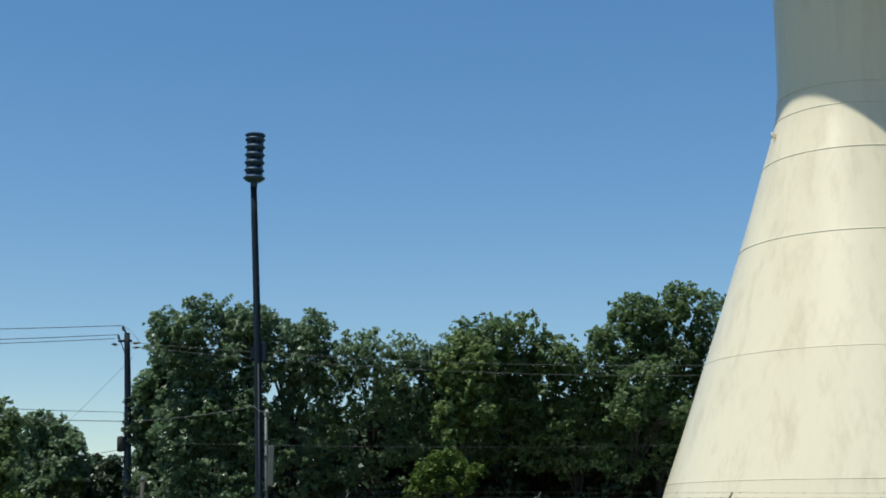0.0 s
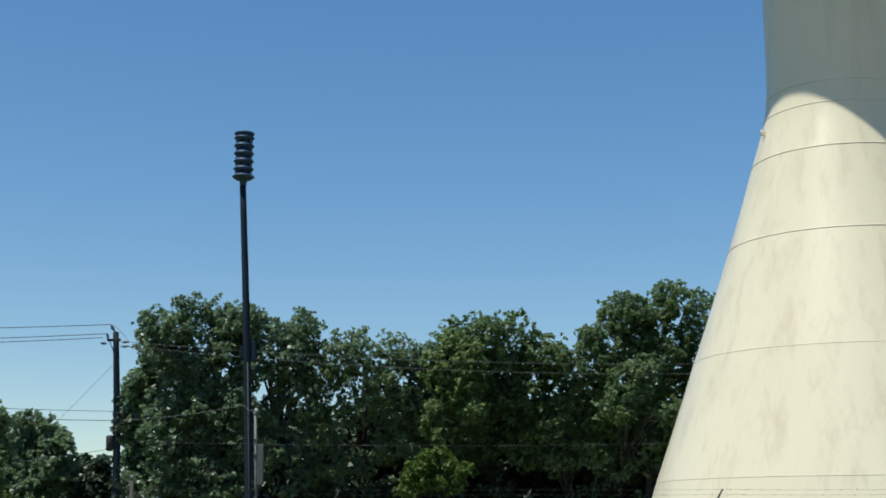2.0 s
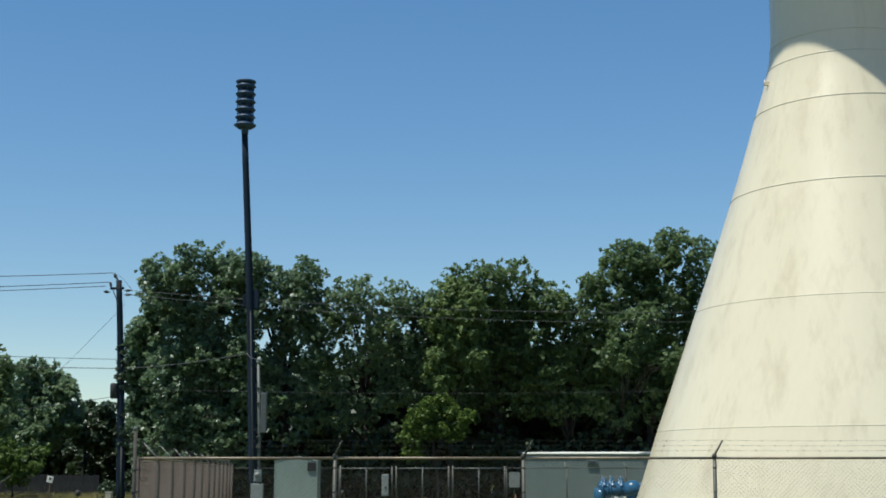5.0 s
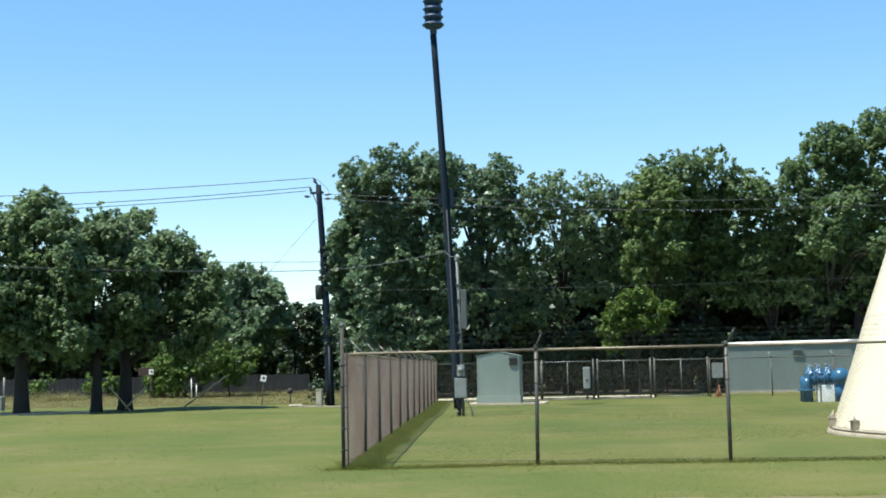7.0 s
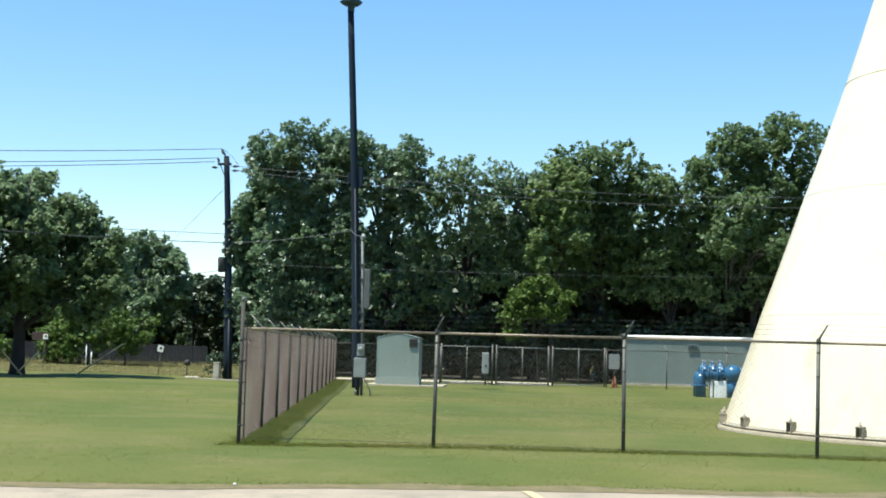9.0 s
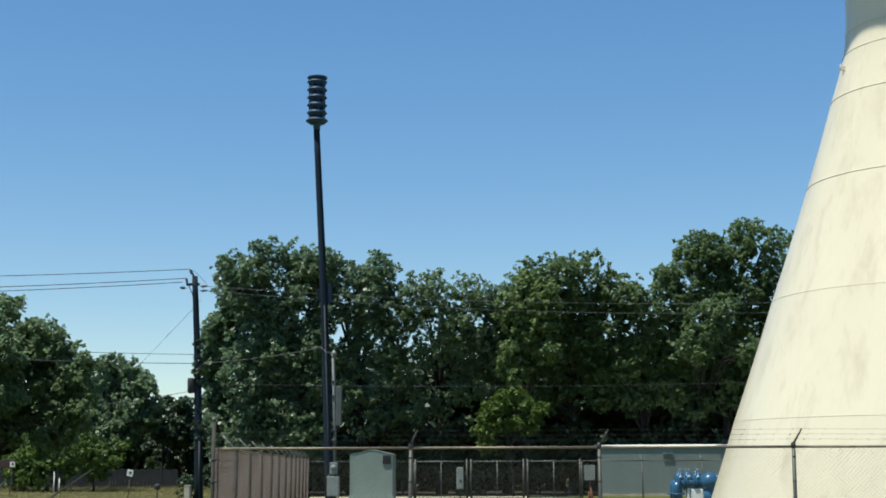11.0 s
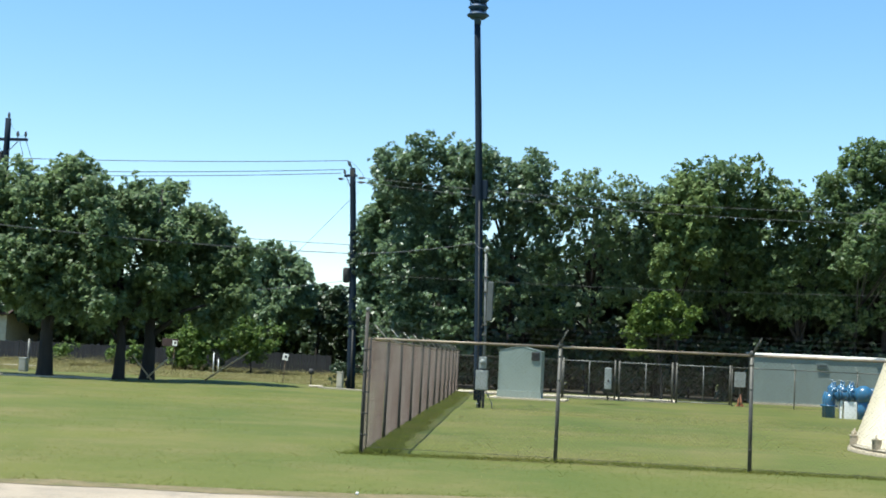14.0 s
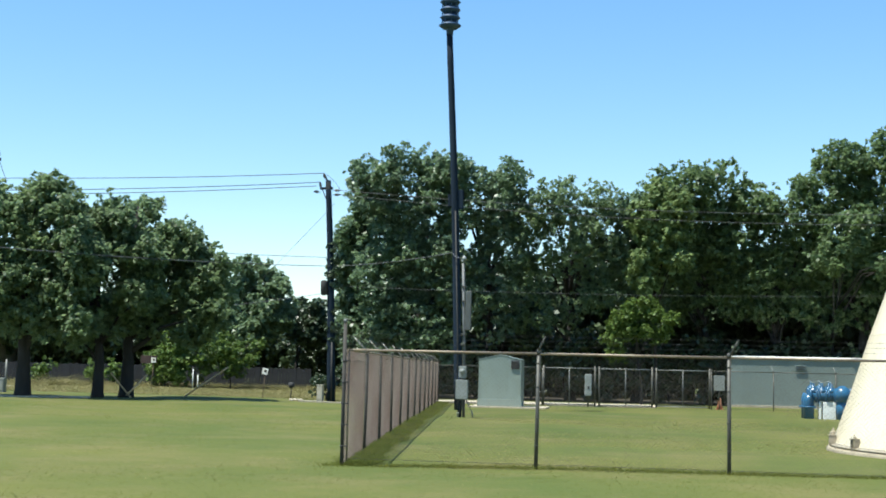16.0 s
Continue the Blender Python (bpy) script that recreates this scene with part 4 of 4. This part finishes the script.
def row_tree(seed, x, width, low, mat, label, size=0.18, trunk=0.24, gaps=(), thick=1.0, reach=1.0, back=0.0, over=2.3):
    """A crown of many lobes that fills its width up to the skyline, and leaves the gaps (x, z, radius) open."""
    rng = np.random.default_rng(seed)
    made = []
    columns = max(2, round(2 * width / 1.5))
    for c in range(columns):
        z = 99.0
        lx0 = x - width + (c + 0.5) * 2 * width / columns
        while z > low:
            lx = lx0 + rng.uniform(-0.45, 0.45)
            rx, rz = rng.uniform(0.8, 1.25), rng.uniform(0.8, 1.2)
            z = (skyline(lx) * reach - rz - rng.uniform(0.0, 0.5)) if z > 90 else z - rng.uniform(1.2, 1.9)
            if all(math.hypot(lx - gx, z - gz) > gr + 0.55 * min(rx, rz) for gx, gz, gr in gaps):
                made.append((lx * 0.943, 1.55 + (z - 1.55) * 0.943, rx, rz))
    return tree(seed, x * 0.943, 76.6, made, int(1500 * len(made) * thick), mat, label, size=size * 0.62, trunk=trunk, group=ROW, over=over, clump=0.5, depth=2.2, limbs=14, hollow=0.3, shift=back - 3.1, thin=0.4)


GAPS = ((-8.2, 9.5, 0.0), (-6.5, 8.2, 0.05), (-8.9, 7.5, 0.0), (-15.8, 9.4, 0.05), (-13.3, 9.8, 0.05), (-4.1, 7.4, 0.1))
row_tree(11, -13.7, 2.8, 3.6, LEAF, "tall broad maple with dense green crown", gaps=GAPS, trunk=0.27, thick=0.9, over=0.5, back=-0.4)
row_tree(12, -9.2, 2.4, 5.7, LEAF, "tall green maple with gaps of sky in the crown", gaps=GAPS, thick=0.95, over=1.0)
row_tree(13, -4.2, 2.6, 6.2, LEAF_GREY, "feathery grey-green tree with loose branch tips", size=0.14, gaps=GAPS, thick=1.1)
row_tree(22, -0.3, 1.6, 6.4, LEAF, "green tree in the middle of the row", back=1.3)
row_tree(15, 3.9, 2.7, 7.0, LEAF_LIGHT, "broad green maple in the middle of the row", back=1.7)
row_tree(16, 8.0, 1.8, 7.0, LEAF_LIGHT, "lower green tree filling a dip in the row", back=1.7)
row_tree(17, 12.8, 3.1, 6.2, LEAF_LIGHT, "tallest rounded green tree of the row", trunk=0.27, back=1.7)
row_tree(18, 18.4, 2.6, 4.4, LEAF_LIGHT, "green tree at the end of the row")
row_tree(19, 24.0, 3.0, 4.4, LEAF_DEEP, "green tree at the end of the row")
tree(23, -16.3, 76, [(-15.5, 9.9, 0.9, 1.0), (-16.2, 10.3, 0.7, 0.9), (-16.6, 9.0, 0.8, 1.0), (-16.1, 7.9, 0.8, 1.0), (-16.9, 7.0, 0.9, 1.1), (-16.8, 5.3, 0.9, 1.2), (-16.4, 3.7, 0.9, 1.2), (-16.0, 2.3, 0.9, 1.2)], 14000, LEAF, "low leafy sapling at the end of the row", size=0.15, trunk=0.08,
     clump=0.45, hollow=0.2)
tree(14, 0.7, 73.2, [(0.9, 11.0, 0.7, 0.8), (1.6, 10.2, 0.8, 0.9), (0.3, 9.8, 0.8, 0.9), (1.5, 9.0, 0.9, 0.8), (0.7, 8.5, 0.8, 0.7), (1.9, 7.6, 0.6, 0.6), (0.0, 7.4, 0.7, 0.8), (0.2, 6.4, 0.6, 0.7)],
     13000, LEAF_YELLOW, "slim yellow-green tree among darker ones", group=ROW, over=0.2, size=0.13, trunk=0.12, clump=0.45, hollow=0.2, shift=-1.4, depth=1.4)
tree(20, 0.0, 70.6, [(0.0, 4.6, 0.9, 0.8), (0.9, 4.1, 0.8, 0.7), (-0.8, 3.9, 0.8, 0.7), (-1.4, 2.9, 0.7, 0.6), (0.3, 3.4, 1.0, 0.5)], 9000, LEAF_FRESH,
     "small bright yellow-green tree before dark woods", size=0.1, trunk=0.07, depth=1.2, clump=0.36, split=4, hollow=0.2)
tree(21, 10.4, 76.4, [(10.0, 8.4, 0.8, 1.0), (9.3, 7.4, 0.7, 0.8), (10.8, 9.2, 0.8, 0.9), (12.6, 7.2, 0.8, 0.8)], 5000, LEAF_LIGHT, "thin green tree in front of darker crowns", size=0.12, trunk=0.1, shift=-6.2, hollow=0.2, depth=1.2)
DEEP = "trees deep in the woods"
# Backdrop trees whose leaf colour carries the gloom of the woods.
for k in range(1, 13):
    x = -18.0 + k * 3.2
    tree(60 + k, x, 82.5 + (k % 3) * 0.8, [(x, 7.4 + (k % 2) * 0.6 - (1.2 if -11.5 < x < -3 else 0), 2.2, 1.5), (x + 1.3, 6.0 - (0.8 if -11.5 < x < -3 else 0), 2.2, 1.4), (x - 0.9, 4.4, 2.0, 1.2)], 5500, LEAF_DEEP, "green tree deep in the woods, darkened for shade",
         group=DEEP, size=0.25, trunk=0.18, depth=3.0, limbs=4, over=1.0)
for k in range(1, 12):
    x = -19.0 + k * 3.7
    tree(80 + k, x, 88.5 + k % 2, [(x, 6.6, 2.6, 1.6), (x + 1.6, 4.6, 2.4, 1.6), (x - 0.6, 2.6, 2.2, 1.6)], 4500, LEAF_DEEP, "green tree deep in the woods, darkened for shade", group=DEEP, size=0.31, trunk=0.2, depth=3.0, limbs=3)

SHADE = "shade trees on the lawn"
tree(31, -24.75, 51.5, [(-25.2, 8.0, 1.9, 1.5), (-26.2, 7.0, 1.9, 1.9), (-22.9, 5.6, 1.5, 1.7), (-24.6, 4.3, 2.8, 1.7), (-23.2, 3.2, 1.6, 0.9), (-23.3, 7.0, 1.3, 1.2), (-24.6, 5.4, 1.5, 1.2), (-23.6, 4.6, 1.3, 1.2), (-25.6, 5.0, 1.4, 1.2)],
     42000, LEAF_GREY, "shade tree with broad grey-green crown and dark trunk", group=SHADE, split=7, hollow=0.15, size=0.105, trunk=0.29, clump=0.48, depth=2.6, shift=-0.5)
tree(32, -22.45, 53.6, [(-22.2, 6.2, 1.5, 1.6), (-22.6, 7.3, 1.4, 1.0), (-23.5, 6.2, 1.2, 1.4), (-21.2, 5.2, 1.6, 1.6), (-22.6, 3.8, 1.8, 1.4)],
     30000, LEAF_GREY, "shade tree with broad grey-green crown and dark trunk", group=SHADE, split=7, hollow=0.15, size=0.105, trunk=0.22, clump=0.48, depth=2.4)
tree(33, -21.75, 55.0, [(-21.6, 7.3, 1.6, 1.5), (-20.1, 6.3, 1.3, 1.2), (-18.9, 5.1, 1.2, 1.3), (-20.6, 4.4, 2.2, 1.6), (-18.5, 4.3, 1.3, 1.3), (-19.0, 3.1, 1.0, 0.8), (-20.4, 5.6, 1.3, 1.2), (-21.4, 5.6, 1.3, 1.2)],
     38000, LEAF_GREY, "shade tree with a drooping grey-green crown", group=SHADE, split=7, hollow=0.15, size=0.105, trunk=0.28, clump=0.48, depth=2.6, shift=1.0)
tree(34, -28.6, 51.8, [(-28.6, 6.8, 2.4, 2.2), (-29.8, 4.8, 2.0, 1.6)],
     18000, LEAF_GREY, "shade tree with broad grey-green crown and dark trunk", group=SHADE, split=6, hollow=0.15, size=0.11, trunk=0.26, clump=0.48, depth=2.4)
tree(35, -33.5, 52.5, [(-33.5, 6.0, 2.6, 2.4)], 9000, LEAF_GREY, "shade tree with broad grey-green crown and dark trunk", group=SHADE, split=5, hollow=0.2, size=0.14, trunk=0.26, clump=0.5)

FAR = "trees beyond the field"
tree(41, -26.2, 86, [(-26.2, 6.9, 1.5, 1.5), (-24.6, 6.8, 1.1, 1.5), (-23.4, 5.6, 1.1, 1.7), (-27.9, 5.2, 1.8, 2.2), (-25.4, 4.6, 2.2, 2.0), (-23.8, 4.0, 1.8, 1.0), (-26.4, 2.6, 1.6, 1.6)], 24000, LEAF_HAZE, "rounded grey-green tree beyond the field, paled for haze", group=FAR, split=5, hollow=0.2, size=0.15, shift=-2.0)
# These lower trees take the shade-darkened leaves too, for a dark interior.
tree(42, -22.6, 87, [(-22.2, 4.6, 1.2, 1.3), (-21.6, 3.9, 1.2, 0.9)], 9000, LEAF_DEEP, "lower green tree beyond the field, darkened for shade", group=FAR, split=5, hollow=0.2, size=0.15, trunk=0.13)
tree(43, -20.8, 90, [(-20.6, 3.5, 1.3, 0.9), (-19.0, 3.1, 1.2, 0.9)], 8000, LEAF_DEEP, "lower green tree beyond the field, darkened for shade", group=FAR, split=5, hollow=0.2, size=0.15, trunk=0.12)
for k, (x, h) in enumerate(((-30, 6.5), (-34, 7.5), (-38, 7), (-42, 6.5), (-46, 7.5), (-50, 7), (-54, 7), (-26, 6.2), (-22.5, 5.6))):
    tree(45 + k, x, 96 + k % 2, [(x, h - 2.0, 2.8, 2.0), (x + 1.4, h - 3.2, 2.6, 1.6), (x - 1.2, h - 3.4, 2.2, 1.4)], 7000, LEAF_DEEP, "green tree behind the board fence, darkened for shade", group=FAR, size=0.23, trunk=0.2, limbs=4, shift=-2.5)


rs = random.Random(9)


def shrub(seed, x, y, w, h, mat, label, total=4200, size=0.12, group="shrubs"):
    return tree(seed, x, y, [(x + w * rs.uniform(-0.7, 0.7), h * rs.uniform(0.2, 0.75), w * rs.uniform(0.4, 0.7), h * rs.uniform(0.18, 0.26)) for _ in range(7)], total, mat, label, size=size, trunk=0.05, clump=0.42,
                stem_top=h * 0.6, depth=w, category="shrub", group=group, limbs=3, name="shrub", hollow=0.3)


# Dark filler shrubs: the shade under the row is in their leaf colour.
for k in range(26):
    shrub(100 + k, -17.2 + k * 1.45, 83.6 + rs.uniform(-1.0, 0.8), rs.uniform(1.2, 1.6), rs.uniform(2.2, 3.6), LEAF_SHADE, "green undergrowth shrub darkened for shade below the trees",
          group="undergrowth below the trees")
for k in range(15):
    shrub(260 + k, -15.6 + k * 1.9, 75.6 + rs.uniform(-0.6, 0.6), 1.4, rs.uniform(3.2, 4.8), LEAF_SHADE, "green undergrowth shrub darkened for shade below the trees", 3400, 0.14,
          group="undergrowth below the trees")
for k, (x, y, w, h) in enumerate(((-26.2, 77, 1.7, 4.6), (-24.2, 77.6, 1.5, 4.0), (-28.4, 78, 1.4, 3.4))):
    shrub(140 + k, x, y, w, h, LEAF_FRESH, "loose yellow-green shrub at the field's edge", 3400, 0.1, group="sunlit shrubs")
for k, (x, w, h) in enumerate(((-37.0, 0.6, 1.7), (-33.7, 0.5, 1.6), (-32.2, 0.6, 1.6))):
    shrub(300 + k, x, 79.4, w, h, LEAF_FRESH, "small light green shrub against the board fence", 500, 0.1, group="sunlit shrubs")
# More filler in the same shade-dark leaves, behind the field, woods and fence.
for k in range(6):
    shrub(150 + k, -22.4 + k * 1.1, 90 + k * 0.3, 1.7, 4.7 - 0.4 * k, LEAF_SHADE, "green undergrowth shrub darkened for shade below the trees", 3000, group="undergrowth below the trees")
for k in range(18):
    shrub(210 + k, -19 + k * 2.3, 91.5 + rs.uniform(-0.8, 0.8), 1.8, rs.uniform(3.8, 5.2), LEAF_SHADE, "green undergrowth shrub darkened for shade below the trees", 1900, 0.28, group="undergrowth below the trees")
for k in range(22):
    shrub(180 + k, -56 + k * 1.7, 97.6 + rs.uniform(0, 2.0), 1.8, rs.uniform(3.4, 5.0), LEAF_SHADE, "green shrub behind the board fence, darkened for shade", 1900, 0.22, group="shrubs behind the board fence")
shrub(170, -14.5, 61.4, 0.5, 1.35, LEAF_DEEP, "small shrub beside the utility pole", 900, 0.06)
ivy = np.random.default_rng(77)
iv, _ = leaves(ivy, [(-14.13, 60.2, 5.4, 0.2, 0.2, 0.8), (-14.1, 60.2, 6.6, 0.2, 0.2, 0.5), (-14.02, 60.2, 3.2, 0.22, 0.2, 1.1)], 1500, 0.07, 0.16)
tagged(part_of("climbing_vine", polygons("climbing_vine", iv, 4), LEAF_DEEP), "leafy vine climbing the utility pole", "vine", kind="stuff")

# ---- board fence across the field ----
bf = thing("board_fence", "weathered grey board fence below the trees", "fence", at=(-49.5, 80.4, 0))
board = bpy.data.meshes.new("board")
bm = box(bmesh.new(), (0, 0, 0.65), (0.18, 0.025, 1.3), 0.004)
bm.to_mesh(board)
bm.free()
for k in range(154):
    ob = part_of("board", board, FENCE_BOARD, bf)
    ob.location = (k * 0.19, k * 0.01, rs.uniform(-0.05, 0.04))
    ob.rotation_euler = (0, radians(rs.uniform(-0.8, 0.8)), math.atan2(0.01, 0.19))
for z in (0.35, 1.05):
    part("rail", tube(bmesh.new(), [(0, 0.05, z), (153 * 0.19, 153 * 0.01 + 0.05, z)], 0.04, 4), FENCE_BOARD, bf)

# ---- small things on the lawn ----
for (x0, z0), (x1, z1), y in (((-22.0, 1.02), (-21.2, 0.0), 53.9), ((-21.3, 0.1), (-20.5, 1.0), 53.9), ((-19.95, 0.0), (-18.05, 1.37), 57.2)):
    st = tagged(part("bracing_stake", tube(bmesh.new(), [(x0, y, z0), (x1, y + 0.3, z1)], 0.035, 6), STAKE), "slanting timber stake bracing a shade tree", "stake", group="bracing stakes")
for x, y, z, w, tilt, label in ((-16.9, 59.4, 1.24, 0.27, 12, "small white yard sign on a thin stake"), (-24.68, 66.0, 1.61, 0.25, 0, "small white notice on a dark brown board")):
    s = thing("yard_sign", label, "sign", at=(x, y, 0))
    part("stake", tube(bmesh.new(), [(-0.1, 0.03, -0.05), (0, 0.03, z)], 0.018, 6), TIMBER, s)
    if y > 62:
        part("board", box(bmesh.new(), (-0.26, 0.0, z + 0.03), (0.86, 0.02, 0.4), 0.004), DARK_BOARD, s, "dark red-brown board")
    part("panel", box(bmesh.new(), (0, -0.02, z), (w, 0.016, w * 1.05), 0.004, Matrix.Rotation(radians(tilt), 4, "Y")), WHITE, s)
    part("mark", box(bmesh.new(), (0.02, -0.034, z + 0.02), (w * 0.4, 0.006, w * 0.4), 0, Matrix.Rotation(radians(tilt), 4, "Y")), IRON, s)
for x, h in ((-25.5, 1.2), (-25.2, 0.85)):
    p = thing("marker_pipe", "white plastic marker pipe standing in tall grass", "pipe", group="marker pipes", at=(x, 74.6, 0))
    part("pipe", tube(bmesh.new(), [(0, 0, -0.05), (0, 0, h)], 0.032, 8), WHITE, p)
    part("cap", lathe(bmesh.new(), [(0.04, h - 0.04), (0.04, h + 0.02), (0.01, h + 0.04)], 8), GREY_BOX, p)
hy = thing("valve_marker", "dark round valve head on a short post", "valve", at=(-15.9, 60.3, 0))
part("post", tube(bmesh.new(), [(0, 0, -0.05), (0, 0, 0.55)], 0.025, 6), IRON, hy)
part("head", lathe(bmesh.new(), [(0.03, 0.5), (0.12, 0.56), (0.14, 0.66), (0.1, 0.76), (0.02, 0.78)], 12), IRON, hy)
cb = thing("utility_cabinet", "beige utility cabinet at the foot of the pole", "cabinet", at=(-14.26, 59.2, 0))
part("body", box(bmesh.new(), (0, 0, 0.36), (0.27, 0.26, 0.74), 0.02), CREAM_BOX, cb)
part("lid", box(bmesh.new(), (0, 0, 0.75), (0.3, 0.3, 0.05), 0.01), CREAM_BOX, cb)
part("door", box(bmesh.new(), (0, -0.135, 0.4), (0.22, 0.014, 0.58), 0.004), CREAM_BOX, cb)
pd = thing("service_pedestal", "weathered grey-green utility pedestal at the lawn's edge", "pedestal", at=(-28.75, 57.7, 0))
part("body", box(bmesh.new(), (0, 0, 0.26), (0.34, 0.3, 0.62), 0.03), GREY_BOX, pd)
part("cap", box(bmesh.new(), (0, 0, 0.6), (0.37, 0.33, 0.09), 0.03), GREY_BOX, pd)
part("door", box(bmesh.new(), (0, -0.155, 0.3), (0.27, 0.012, 0.44), 0.004), GREY_BOX, pd)
part("post", tube(bmesh.new(), [(0.05, 0.3, -0.05), (0.05, 0.3, 1.5)], 0.05, 8), GALV, pd)
hs = thing("house", "pale beige house wall glimpsed between trees", "house", at=(-53.4, 92, 0))
part("wall", box(bmesh.new(), (0, 3.0, 1.6), (12.0, 6.0, 3.3)), CREAM_BOX, hs)
bm = bmesh.new()
for s in (-1, 1):
    box(bm, (0, 3.0 + s * 1.65, 3.95), (12.8, 3.9, 0.12), 0.02, Matrix.Rotation(-s * 0.42, 4, "X"))
part("roof", bm, DARK_BOARD, hs)
for x in (-3.5, 0.5, 3.6):
    wn = part("window", box(bmesh.new(), (x, -0.03, 1.75), (1.1, 0.1, 1.2), 0.01), WHITE, hs)
    part("pane", box(bmesh.new(), (x, -0.085, 1.75), (0.94, 0.02, 1.04)), IRON, wn)
ob = tagged(part("pebble", lathe(bmesh.new(), [(0.012, 0), (0.02, 0.01), (0.017, 0.025), (0.004, 0.03)], 10), WHITE), "small white pebble at the road edge", "stone")
ob.location = (-3.4, 15.16, 0.02 + float(dip(-3.19, 10)))
rubble = random.Random(5)
for k in range(4):
    bm = bmesh.new()
    bmesh.ops.create_icosphere(bm, subdivisions=2, radius=0.11)
    for v in bm.verts:
        v.co *= 1 + 0.35 * noise.noise(v.co * 9 + Vector((k * 3.1, 0, 0)))
        v.co.z *= 0.6
    ob = tagged(part("stone", bm, CONCRETE), "pale broken stone in the grass by the kerb", "stone", group="stones by the kerb")
    ob.location = (-15.45 + k * 0.14, 58.6 + rubble.uniform(-0.2, 0.2), -0.02)
